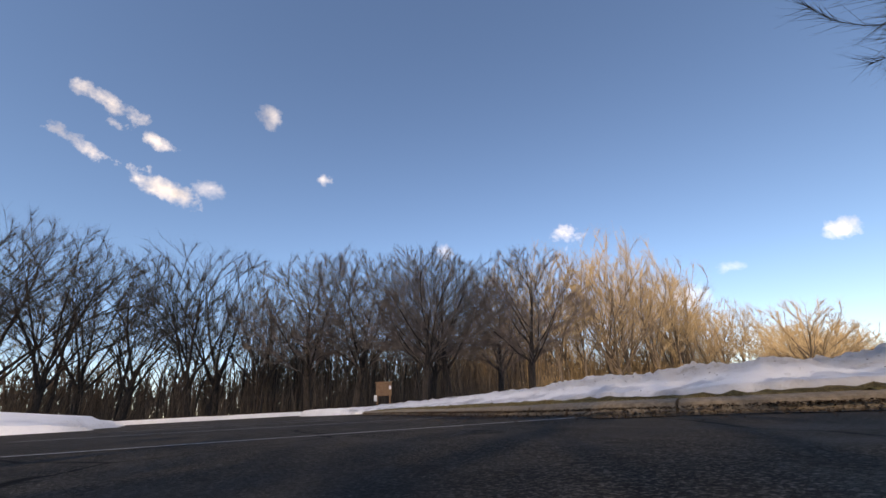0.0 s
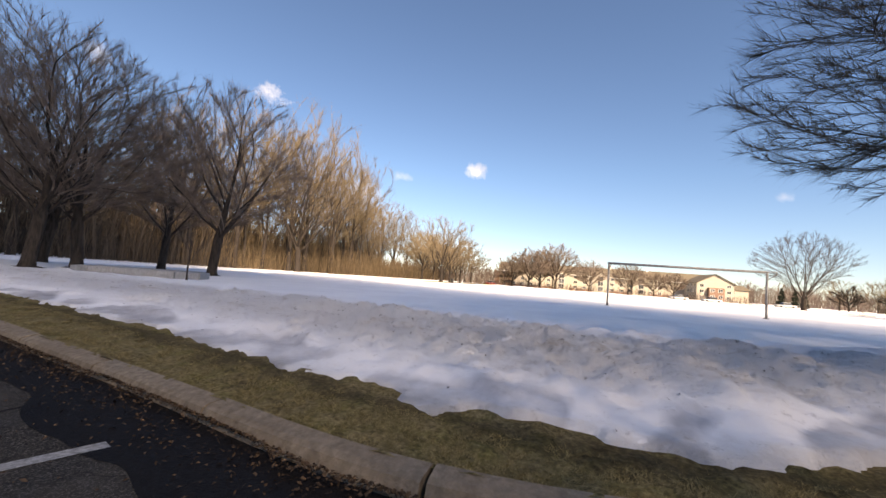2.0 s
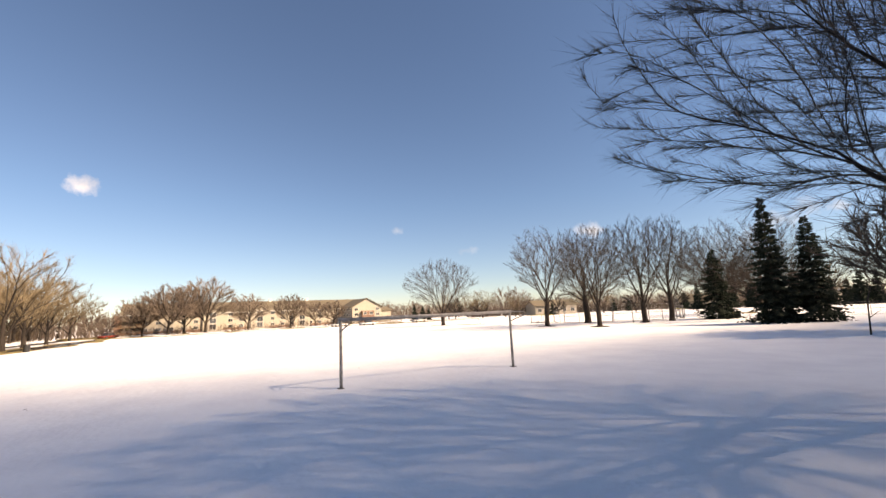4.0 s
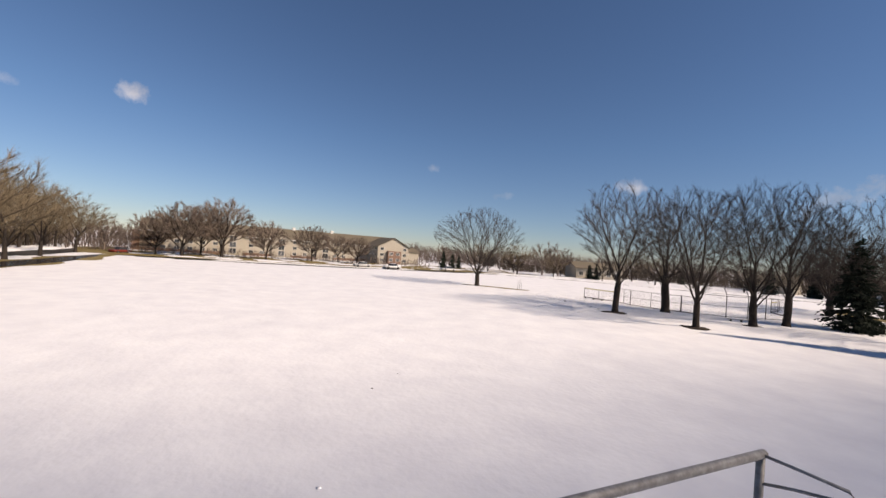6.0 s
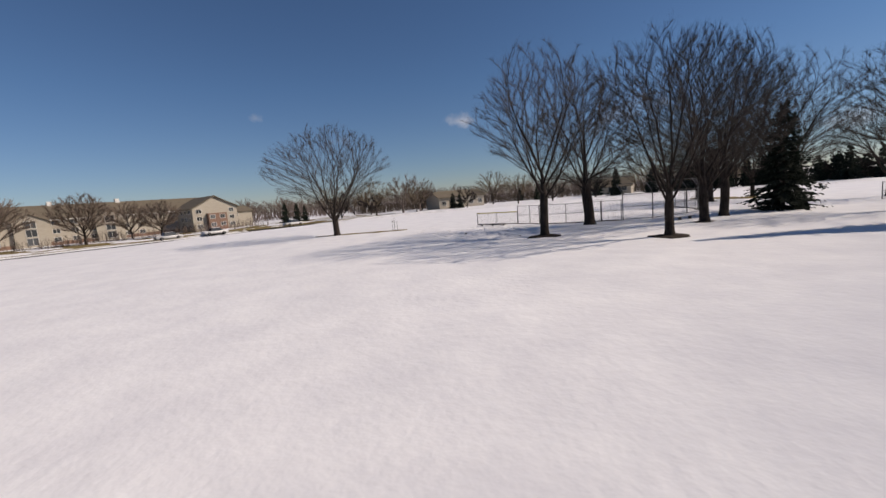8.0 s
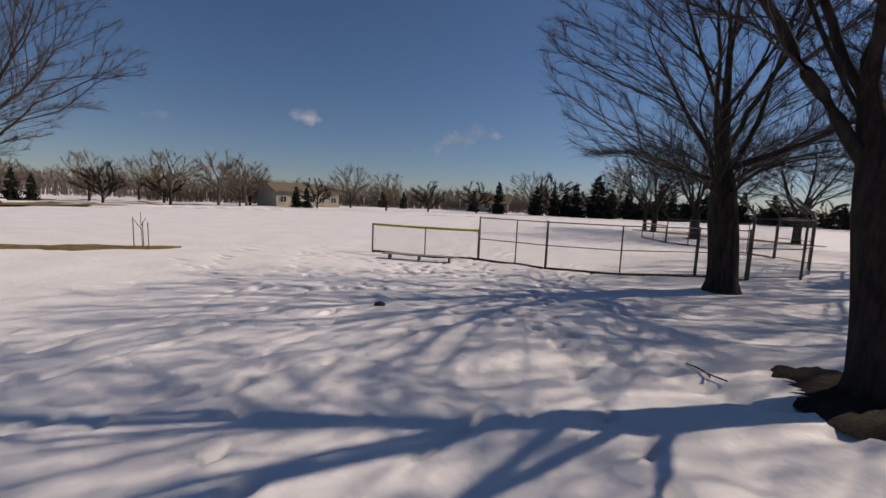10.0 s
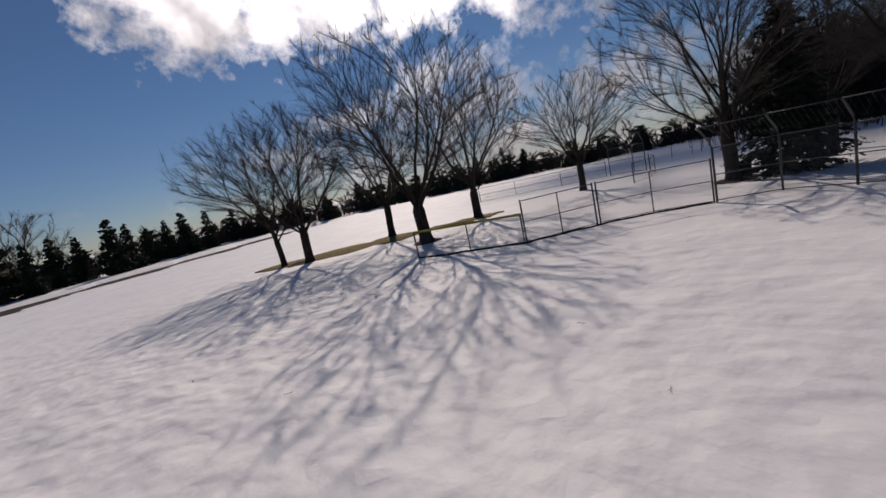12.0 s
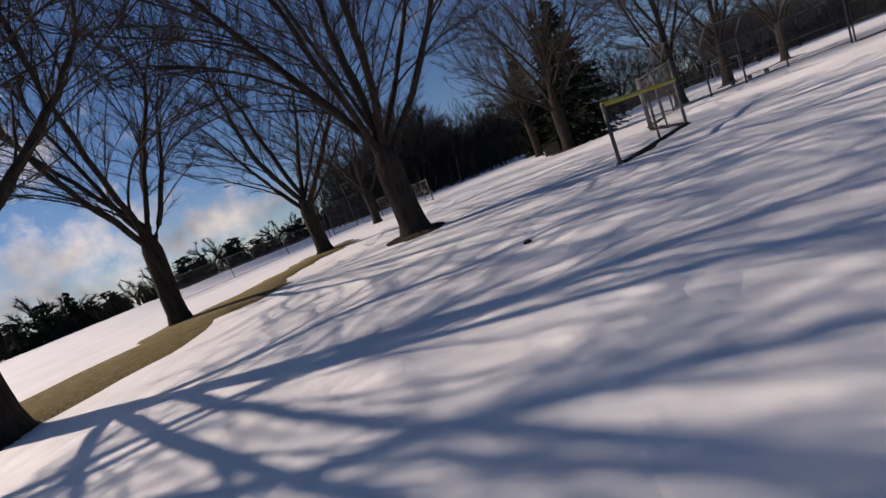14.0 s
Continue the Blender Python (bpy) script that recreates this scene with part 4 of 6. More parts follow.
#            name      x      y    turn  ring  shape
SINGLE_TREES = [
    ("A", 49.0, -31.0, 20, 1.15, dict(seed=11, height=12.9, radius=5.3, fork=2.6, limbs=9, lean=33, leader=0.22, trunk_r=0.29, belly=1.35, vase=1.0, points=1577)),
    ("B", 49.5, -38.9, 140, 0.0, dict(seed=12, height=13.8, radius=5.6, fork=2.5, limbs=13, lean=40, leader=0.6, trunk_r=0.42, vase=-0.05, belly=1.0, points=1813, low=[(75, 3.2, 72, 3.4), (190, 2.9, 62, 3.6), (300, 3.6, 68, 3.2)])),
    ("C", 40.9, -31.6, 75, 1.1, dict(seed=13, height=11.9, radius=4.9, fork=1.8, limbs=8, lean=33, leader=0.2, trunk_r=0.25, belly=1.4, vase=1.0, points=1419)),
    ("D", 41.1, -39.8, 200, 0.9, dict(seed=14, height=13.5, radius=5.4, fork=2.0, limbs=10, lean=34, leader=0.4, trunk_r=0.32, belly=1.25, vase=0.7, points=1577, low=[(225, 1.7, 48, 4.6)])),
    ("G", 38.5, -52.2, 30, 1.1, dict(seed=15, height=13.2, radius=6.2, fork=2.2, limbs=11, lean=38, leader=0.4, trunk_r=0.34, belly=1.15, vase=0.4, points=1655)),
]
for key, x, y, turn, ring, shape in SINGLE_TREES:
    plant_tree(tree_meshes(**shape), x, y, -0.05, turn, UPRIGHT, group=ROW)
    if ring:
        mulch_ring(x, y, ring, shape["seed"])
plant_tree(tree_meshes(seed=35, height=13.8, radius=5.2, fork=2.3, limbs=10, lean=32, leader=0.45, trunk_r=0.32, belly=1.2, vase=0.6, points=1419), 41.0, -44.9, -0.05, 60, UPRIGHT, group=ROW)
plant_tree(tree_meshes(seed=36, height=12.0, radius=4.6, fork=2.2, limbs=9, lean=30, leader=0.4, trunk_r=0.28, belly=1.2, vase=0.6, points=1103), 30.5, -47.5, -0.05, 60, UPRIGHT, group=ROW)
plant_tree(tree_meshes(seed=16, height=12.2, radius=6.8, fork=1.5, limbs=11, lean=44, leader=0.12, trunk_r=0.33, belly=1.45, vase=0.55, flat=0.5, points=1734), 75.2, -29.5, -0.05, 10, "lone round-crowned bare tree on a bare grass patch")
plant_tree(tree_meshes(seed=17, height=12.6, radius=8.2, off=(-3.1, 1.4), fork=3.6, limbs=9, lean=44, leader=0.5, trunk_r=0.31, up=0.3, vase=-0.08, belly=0.92, points=4400, step=0.33, twigs=7, twig_len=0.6, twig_r=0.0034, sag=0.03,
                       low=[(-25, 2.4, 66, 5.0), (14, 2.6, 62, 6.2), (42, 3.8, 60, 5.8), (80, 4.4, 58, 5.2), (30, 4.6, 46, 6.2)]), 6.65, -6.2, -0.05, 0, "large bare tree with wide low limbs in the snow")
mulch_ring(6.65, -6.2, 0.75, 3)
FAN_TREES = [
    (50.1, -74.3, 40, dict(seed=21, height=10.0, radius=5.2, fork=1.8, limbs=7, lean=40, leader=0.1, trunk_r=0.27, points=1419)),
    (50.9, -76.0, 300, dict(seed=26, height=9.4, radius=4.8, fork=1.7, limbs=6, lean=40, leader=0.1, trunk_r=0.18, points=1103)),
    (43.7, -72.9, 110, dict(seed=22, height=11.2, radius=5.0, fork=2.0, limbs=7, lean=38, leader=0.1, trunk_r=0.25, points=1258)),
    (47.1, -66.8, 0, dict(seed=23, height=12.3, radius=6.6, fork=1.9, limbs=8, lean=38, leader=0.08, trunk_r=0.36, points=1813)),
    (39.6, -67.8, 220, dict(seed=24, height=11.4, radius=5.6, fork=1.7, limbs=7, lean=40, leader=0.1, trunk_r=0.30, points=1419)),
    (31.5, -62.6, 80, dict(seed=25, height=9.4, radius=5.2, fork=1.8, limbs=7, lean=42, leader=0.2, trunk_r=0.26, points=1179)),
]
# these stand against the sun, so their twigs are painted darker
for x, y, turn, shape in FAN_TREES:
    plant_tree(tree_meshes(twig=TWIG_BACKLIT, belly=1.3, vase=0.65, twigs=4, **shape), x, y, -0.05, turn, FAN, group=FANS)
mulch_ring(47.1, -66.8, 0.8, 8)
mulch_ring(50.4, -75.0, 1.0, 9)

# bare turf showing through the snow
def turf_patch(x0, y0, x1, y1, half, z=0.03):
    rng = np.random.default_rng(int(abs(x0 * 7 + y0)))
    s = np.linspace(0, 1, 26)
    ax, ay = x0 + (x1 - x0) * s, y0 + (y1 - y0) * s
    l = math.hypot(x1 - x0, y1 - y0)
    nx, ny = -(y1 - y0) / l, (x1 - x0) / l
    w = half * np.sqrt(np.clip(np.sin(s * math.pi), 0.0, 1)) * (1 + 0.25 * np.sin(s * 21) + rng.normal(0, 0.1, 26))
    rows = [np.column_stack([ax + nx * w * f, ay + ny * w * f, np.full(26, h)]) for f, h in ((-1, -0.06), (-0.85, z), (0, z + 0.02), (0.85, z), (1, -0.06))]
    idx = np.arange(130).reshape(5, 26)
    q = np.stack([idx[:-1, :-1], idx[:-1, 1:], idx[1:, 1:], idx[1:, :-1]], -1).reshape(-1, 4)
    return tagged(new("turf_patch", mesh_of("turf_patch", np.concatenate(rows), q, TURF, True)), "bare olive-brown turf where the snow has melted", "grass", "turf patches", "structure")


turf_patch(77.5, -28.0, 69.8, -35.4, 0.9, 0.045)
turf_patch(52.2, -77.5, 41.0, -69.0, 1.9, 0.05)
turf_patch(41.8, -69.6, 38.0, -66.5, 1.2, 0.05)
turf_patch(64.0, 29.5, 118.0, 27.5, 3.6, 0.05)



def wet_hollow():
    a = np.linspace(0, 2 * math.pi, 48, endpoint=False)
    r = 1 + 0.18 * np.sin(3 * a + 1) + 0.1 * np.sin(7 * a)
    V = np.vstack([[[0, 0, 0]], np.column_stack([np.cos(a) * 19 * r, np.sin(a) * 1.9 * r, 0 * a])])
    i = np.arange(48)
    F = np.column_stack([np.zeros(48, int), i + 1, (i + 1) % 48 + 1])
    ob = new("puddle_far", mesh_of("puddle_far", V, F, WATER))
    ob.matrix_basis = pose(92, 28.0, 0.078)
    return tagged(ob, "long shallow pool of melt water under trees", "water", kind="structure")


wet_hollow()

# ---- spruces ----
BIG_SPRUCE = spruce_meshes(41, 11.0, 3.1, 30, 12, 0.04, 16)
BROAD_SPRUCE = spruce_meshes(46, 9.4, 3.5, 26, 12, 0.03, 14)
TALL_SPRUCE = spruce_meshes(42, 12.4, 2.9, 34, 12, 0.03, 16)
for x, y, turn, size, ms in ((37.8, -49.8, 0, 0.96, BROAD_SPRUCE), (27.2, -40.4, 40, 1.0, TALL_SPRUCE), (24.5, -41.8, 90, 0.92, BIG_SPRUCE)):
    plant_spruce(ms, x, y, -0.03, turn, size, "dark green spruce with drooping boughs down to the snow", "spruces by the ball field")
FAR_SPRUCE = [spruce_meshes(43, 7.0, 3.0, 19, 8, 0.02, 7, 3.2), spruce_meshes(44, 7.4, 2.6, 20, 8, 0.02, 7, 3.2), spruce_meshes(45, 7.0, 3.2, 14, 10, 0.08, 12, 2.4)]
rng = np.random.default_rng(77)
for i, (bearing, dist, size) in enumerate(((-162, 84, 0.75), (-166.7, 74, 0.95), (-173, 76, 0.92), (-175.8, 77, 0.9), (-177.6, 79, 0.85), (-179.3, 77, 0.98), (177.6, 80, 1.3), (175.2, 78, 0.85),
                                           (173.2, 82, 0.95), (171.4, 84, 0.85), (168.8, 82, 1.1), (167.4, 84, 0.9), (165.6, 88, 0.8), (163.8, 90, 0.85), (162.2, 88, 1.0), (159.8, 92, 0.9), (157, 96, 0.9), (-150, 88, 0.6), (-146.5, 92, 0.62), (-133, 66, 0.55), (-131.5, 68, 0.6),
                                           (154, 98, 0.8), (150, 100, 0.85), (146, 104, 0.75), (142, 100, 0.9), (137, 106, 0.8), (131, 108, 0.8), (126, 104, 0.9), (120, 100, 0.85))):
    b = radians(bearing)
    plant_spruce(FAR_SPRUCE[2 if i == 6 else i % 2], 63.1 - math.sin(b) * dist, -43.8 + math.cos(b) * dist, -0.1, i * 50, size * 1.05, "dark conical spruce in a row beyond the field", "row of spruces")
for x, y, s in ((141, -53, 0.75), (140.5, -56, 0.7), (142, -59, 0.6)):
    plant_spruce(FAR_SPRUCE[1], x, y, -0.1, x * 9, s, "dark conical spruce beside the apartment building", "spruces by the building")

# ---- woods beyond the lot ----
WOOD_TALL = [tree_meshes(twig=TWIG, seed=50 + i, height=21, radius=9.5, fork=2.8, limbs=7, lean=36, leader=0.2, trunk_r=0.46, points=520, step=0.8, twigs=4, twig_len=1.4, twig_r=0.0085, vase=0.8, belly=1.3, up=0.5, ragged=0.2) for i in range(3)]
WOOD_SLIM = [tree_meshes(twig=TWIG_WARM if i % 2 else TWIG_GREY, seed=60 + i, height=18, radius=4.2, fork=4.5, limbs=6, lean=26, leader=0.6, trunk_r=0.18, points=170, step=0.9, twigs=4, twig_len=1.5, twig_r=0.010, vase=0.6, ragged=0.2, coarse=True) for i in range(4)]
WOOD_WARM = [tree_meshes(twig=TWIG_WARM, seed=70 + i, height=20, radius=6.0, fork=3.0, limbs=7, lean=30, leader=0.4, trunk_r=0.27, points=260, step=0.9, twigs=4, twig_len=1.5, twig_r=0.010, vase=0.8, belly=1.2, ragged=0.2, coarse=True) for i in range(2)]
ROUND = [tree_meshes(twig=TWIG_GREY, seed=80 + i, height=10.4, radius=5.1, fork=1.9, limbs=13, lean=42, leader=0.65, trunk_r=0.23, points=1700, step=0.34, twigs=5, twig_len=0.5, twig_r=0.0042, vase=0.2, belly=1.05, flat=0.62, ragged=0.07) for i in range(3)]
for i, (bearing, dist, size) in enumerate(((27, 50, 0.82), (21.5, 47, 0.84), (16.5, 46, 0.8), (12.5, 49, 0.82), (9.2, 55, 0.85), (5.5, 50, 0.74), (-0.5, 50, 0.86), (-3.2, 52, 0.84), (-8.0, 50, 0.70))):
    b = radians(bearing)
    plant_tree(WOOD_TALL[i % 3], -5.4 - math.sin(b) * dist, 2.2 + math.cos(b) * dist, -0.2, i * 77, "tall dark bare tree at the edge of the woods", group="tall trees by the road", size=size, lean=((i % 3 - 1) * 4, (i % 2) * 4))
for i, (x, y, size) in enumerate(((7.4, 25.6, 1.0), (9.9, 26.8, 1.03), (14.2, 23.4, 1.0), (5.6, 33.0, 1.2), (2.8, 36.0, 1.2), (17.5, 31.0, 1.0), (12.0, 33.0, 1.08))):
    plant_tree(ROUND[i % 3], x, y, -0.08, i * 111, "grey bare tree with a dense rounded crown", group="round-crowned trees in the snow", size=size)
    if i < 3:
        mulch_ring(x, y, 0.5, 60 + i)
plant_tree(WOOD_TALL[1], 57.3, 49.4, -0.1, 200, "tall sunlit bare tree standing before the woods", size=1.03)
k = 0
for x in np.arange(-56, 136, 4.4):
    for row in range(2):
        px, py = x + rng.uniform(-1.6, 1.6), 53 + row * 9 + rng.uniform(-2.5, 4) + max(0, (x - 60) * 0.12)
        # beyond x = 40 the trees take twigs painted sunlit gold
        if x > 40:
            ms, lab = (WOOD_WARM[k % 2], "bare tree in the woods, twigs coloured sunlit gold") if k % 3 else (WOOD_SLIM[1], "slim bare tree in the woods, twigs coloured sunlit gold")
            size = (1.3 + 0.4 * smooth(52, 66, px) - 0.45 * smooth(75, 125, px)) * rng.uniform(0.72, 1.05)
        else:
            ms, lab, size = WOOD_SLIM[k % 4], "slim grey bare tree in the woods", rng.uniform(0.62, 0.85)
        plant_tree(ms, px, py, -0.1, rng.uniform(0, 360), lab, group="trees of the woods", size=float(size))
        k += 1
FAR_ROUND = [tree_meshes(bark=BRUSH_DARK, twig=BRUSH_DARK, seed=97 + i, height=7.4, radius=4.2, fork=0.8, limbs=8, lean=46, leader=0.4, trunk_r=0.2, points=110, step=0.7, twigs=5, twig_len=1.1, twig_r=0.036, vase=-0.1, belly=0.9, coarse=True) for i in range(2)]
DARK_ROUND = tree_meshes(seed=231, height=9, radius=4.6, fork=1.2, limbs=8, lean=44, leader=0.4, trunk_r=0.2, points=230, step=0.6, twigs=4, twig_len=1.1, twig_r=0.016, vase=0.2, coarse=True)
BROWN_ROUND = [tree_meshes(bark=HAZY_WOOD, twig=HAZY_WOOD, seed=197 + i, height=8, radius=4.2, fork=1.0, limbs=9, lean=38, leader=0.4, trunk_r=0.2, points=170, step=0.55, twigs=5, twig_len=1.0, twig_r=0.018, vase=0.3, belly=1.15, ragged=0.08, coarse=True) for i in range(2)]
WARM_ROUND = tree_meshes(twig=TWIG_WARM, seed=90, height=10, radius=5.3, fork=1.3, limbs=8, lean=42, leader=0.3, trunk_r=0.22, points=260, step=0.6, twigs=5, twig_len=1.0, twig_r=0.011, vase=0.4, belly=1.2, coarse=True)
for x, y, size in ((77.8, 30.2, 1.35), (90.2, 31.9, 1.25), (101.4, 32.4, 1.15), (119, 33.6, 1.1), (110, 46, 1.5), (116, 48, 1.3), (122, 46.5, 1.5), (126, 50, 1.6), (133, 49, 1.3), (140, 48.5, 1.45), (147, 48, 1.25), (154, 50, 1.4), (161, 46, 1.2), (137, 55, 1.6), (150, 58, 1.5), (130, 46, 1.1), (144, 45, 1.0)):
    plant_tree(WARM_ROUND, x, y, -0.05, x * 7, "yellowish bare tree beside the park road", group="trees along the park road", size=size)
BROAD = tree_meshes(twig=TWIG_BROWN, seed=91, height=11.5, radius=6.2, fork=1.6, limbs=10, lean=40, leader=0.3, trunk_r=0.26, points=900, step=0.5, twigs=5, twig_len=0.9, twig_r=0.016, vase=0.3, belly=1.2, ragged=0.08, coarse=True)
for x, y, size in ((128.4, 17.5, 1.05), (134.5, 9.9, 1.25), (133.3, -0.2, 0.85), (139, -12, 0.85), (131, 23, 0.85), (136, -24, 0.66), (140, 15, 1.1), (143, -20, 0.7)):
    plant_tree(BROAD, x, y, -0.1, x * 13, "brown bare tree on the lawn before the apartments", group="trees before the building", size=size)
for i, (x, y, size) in enumerate(((128, -62, 0.85), (124, -70, 0.95), (132, -74, 0.9), (117, -78, 0.7), (108, -88, 0.75), (98, -97, 0.8), (92, -104, 0.85), (140, -66, 0.9), (126, -88, 0.9), (112, -104, 1.0), (84, -112, 0.9), (74, -120, 1.0), (60, -124, 1.0), (150, -80, 0.95), (69, -122, 1.25), (56, -128, 1.1))):
    plant_tree(WARM_ROUND if i % 2 else FAR_ROUND[0], x, y, -0.1, i * 61, "brown bare tree beyond the far street", group="trees beyond the street", size=size)

for i, (x, y, size) in enumerate(((-44, -18, 0.8), (-47, -6, 0.9), (-43, 6, 0.85), (-48, 18, 0.9), (-44, 30, 0.9), (-52, 38, 0.85), (-46, -30, 0.8), (-50, -12, 0.9), (-46, 0, 0.8), (-50, 12, 0.85), (-46, 24, 0.8), (-50, -24, 0.8), (-48, -36, 0.85), (-47, -42, 0.8))):
    plant_tree(WOOD_SLIM[i % 4], x, y, -0.2, i * 71, "tall dark bare tree west of the lot", group="trees west of the lot", size=size)

thicket("lawn_shrubs", np.column_stack([rng.uniform(136, 150, 900), rng.uniform(-48, 40, 900), np.full(900, -0.15)]), 2.0, HAZY_WOOD, "brown leafless shrubs on the lawn before the apartments", 10, 0.05, 5)

# thickets under and behind the trees
def strip_spots(seed, n, x0, y0, x1, y1, depth):
    r = np.random.default_rng(seed)
    t = r.uniform(0, 1, n)
    return np.column_stack([x0 + (x1 - x0) * t + r.normal(0, 0.6, n), y0 + (y1 - y0) * t + r.uniform(0, 1, n) ** 1.3 * depth, np.full(n, -0.15)])


# west half of the woods gets shaded brush colours, east half sunlit ones
thicket("woods_brush", strip_spots(101, 3400, -60, 50, 45, 50, 16), 3.6, BRUSH_GREY, "leafless undergrowth along the woods, coloured as shaded", 1, 0.03, 3)
thicket("woods_brush", strip_spots(102, 3400, 40, 50, 150, 60, 14), 3.6, BRUSH_SUNLIT, "leafless undergrowth along the woods, coloured as sunlit", 2, 0.03, 3)
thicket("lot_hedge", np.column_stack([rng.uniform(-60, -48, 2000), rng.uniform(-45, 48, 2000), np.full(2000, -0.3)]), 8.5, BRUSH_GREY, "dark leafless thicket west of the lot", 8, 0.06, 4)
thicket("deep_woods", strip_spots(105, 2300, -75, 66, 60, 66, 24), 7.0, BRUSH_GREY, "depth of the leafless woods, coloured as shaded", 12, 0.13, 4)
thicket("deep_woods", strip_spots(106, 2300, 40, 68, 150, 78, 24), 9.5, BRUSH_SUNLIT, "depth of the leafless woods, coloured sunlit brown", 13, 0.12, 4)
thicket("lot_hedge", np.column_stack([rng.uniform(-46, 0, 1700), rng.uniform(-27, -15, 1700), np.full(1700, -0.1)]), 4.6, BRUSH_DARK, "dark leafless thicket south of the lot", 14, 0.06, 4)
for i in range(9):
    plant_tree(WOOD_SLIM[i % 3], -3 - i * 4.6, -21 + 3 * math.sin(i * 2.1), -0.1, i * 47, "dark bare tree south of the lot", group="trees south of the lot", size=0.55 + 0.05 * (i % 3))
thicket("sapling_stand", strip_spots(103, 1300, 2, 54, 50, 54, 26), 12, BRUSH_GREY, "close stand of thin young stems, coloured as shaded", 3, 0.085, 4)
thicket("sapling_stand", strip_spots(104, 1300, 36, 54, 130, 66, 20), 13, BRUSH_SUNLIT, "close stand of thin young stems, coloured sunlit gold", 4, 0.08, 4)


def arc_spots(seed, n, b0, b1, r0, r1):
    r = np.random.default_rng(seed)
    b, d = np.radians(r.uniform(b0, b1, n)), r.uniform(r0, r1, n)
    return np.column_stack([60 - np.sin(b) * d, -45 + np.cos(b) * d, np.full(n, -0.2)])


thicket("far_treeline", arc_spots(111, 5400, -182, -36, 122, 200), 6.6, HAZY_WOOD, "brown leafless treeline in the distance, haze put into its colour", 5, 0.12, 6)
thicket("street_brush", arc_spots(114, 4200, -180, -112, 90, 112), 2.8, BRUSH_GREY, "brown leafless shrubs beyond the far street", 9, 0.05, 6)
thicket("dark_treeline", arc_spots(112, 3600, 74, 182, 90, 112), 2.6, BRUSH_DARK, "dense treeline beyond the ball fields, coloured backlit dark", 6, 0.09, 5)
DARK_BUSH = [spruce_meshes(46 + i, 6.0, 3.4, 9, 9, 0.0, 9, 3.0, dome=True) for i in range(2)]
for i, bearing in enumerate(np.arange(76, 182, 1.05)):
    b, d, size = radians(bearing + rng.uniform(-0.8, 0.8)), rng.uniform(88, 104), float(rng.uniform(0.55, 0.95))
    if i % 3:
        plant_spruce(DARK_BUSH[i % 2], 60 - math.sin(b) * d, -45 + math.cos(b) * d, -0.1, i * 53, size, "dark dense rounded evergreen in the far treeline", "far treeline trees")
    else:
        plant_tree(FAR_ROUND[i % 2], 60 - math.sin(b) * d, -45 + math.cos(b) * d, -0.1, i * 53, "low bushy tree in the far treeline, coloured backlit dark", group="far treeline trees", size=size)
for i, (bearing, dist, size) in enumerate(((72, 96, 0.55), (77, 104, 0.5), (83, 102, 0.55), (89, 106, 0.5), (52, 118, 0.8), (56, 112, 0.75), (60, 116, 0.8), (65, 110, 0.75), (48, 122, 0.85))):
    b = radians(bearing)
    plant_tree(WOOD_SLIM[i % 3], 60 - math.sin(b) * dist, -45 + math.cos(b) * dist, -0.1, i * 47, "dark bare tree behind the ball field", group="trees behind the ball field", size=size)
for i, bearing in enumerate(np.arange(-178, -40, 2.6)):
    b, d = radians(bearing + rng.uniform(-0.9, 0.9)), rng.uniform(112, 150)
    plant_tree(BROWN_ROUND[i % 2], 60 - math.sin(b) * d, -45 + math.cos(b) * d, -0.1, i * 53, "brown bare tree in the distance, haze put into its colour", group="distant trees", size=float(rng.uniform(0.62, 1.02)))
thicket("woods_brush", strip_spots(107, 1600, 100, 47, 170, 50, 14), 4.0, BRUSH_SUNLIT, "brown leafless undergrowth beyond the park road", 21, 0.04, 4)
for x, y, size in ((124.7, -79.7, 1.25), (121.6, -83.4, 1.2)):
    plant_tree(BROWN_ROUND[0], x, y, -0.1, x * 31, "pair of round brown bare trees by the far street", group="pair of street trees", size=size)
thicket("roadside_brush", strip_spots(108, 1100, 66, 46.5, 124, 46, 4), 4.6, BRUSH_SUNLIT, "brown leafless shrubs along the park road", 22, 0.035, 5)
for i in range(12):
    plant_tree(DARK_ROUND, -14 + (i * 7.3) % 30, -30 - (i * 5.7) % 22, -0.1, i * 67, "dark bushy bare tree behind the spruces", group="trees behind the spruces", size=1.05 + 0.1 * (i % 4))
thicket("spruce_hedge", np.column_stack([np.clip(rng.normal(-2, 8, 1500), -30, 18), np.clip(rng.normal(-41, 6, 1500), -60, -27), np.full(1500, -0.1)]), 4.2, BRUSH_DARK, "leafless thicket behind the spruces, coloured backlit dark", 23, 0.06, 5)
thicket("west_woods_brush", np.column_stack([rng.uniform(-34, 2, 1900), rng.uniform(-50, -8, 1900), np.full(1900, -0.1)]), 4.6, BRUSH_GREY, "brown leafless undergrowth of the woods west of the ball field", 24, 0.07, 5)
thicket("west_woods_brush", np.column_stack([rng.uniform(-44, -12, 1100), rng.uniform(-54, 0, 1100), np.full(1100, -0.1)]), 12, BRUSH_GREY, "close brown stems deep in the woods west of the ball field", 25, 0.09, 5)
for i in range(26):
    plant_tree(WOOD_SLIM[i % 4] if i % 2 else DARK_ROUND, -6 - (i * 8.3) % 26, -52 + i * 1.9, -0.1, i * 97, "brown bare tree in the woods west of the ball field", group="woods west of the ball field", size=(0.72 + 0.06 * (i % 4)) if i % 2 else 1.15 + 0.1 * (i % 3))
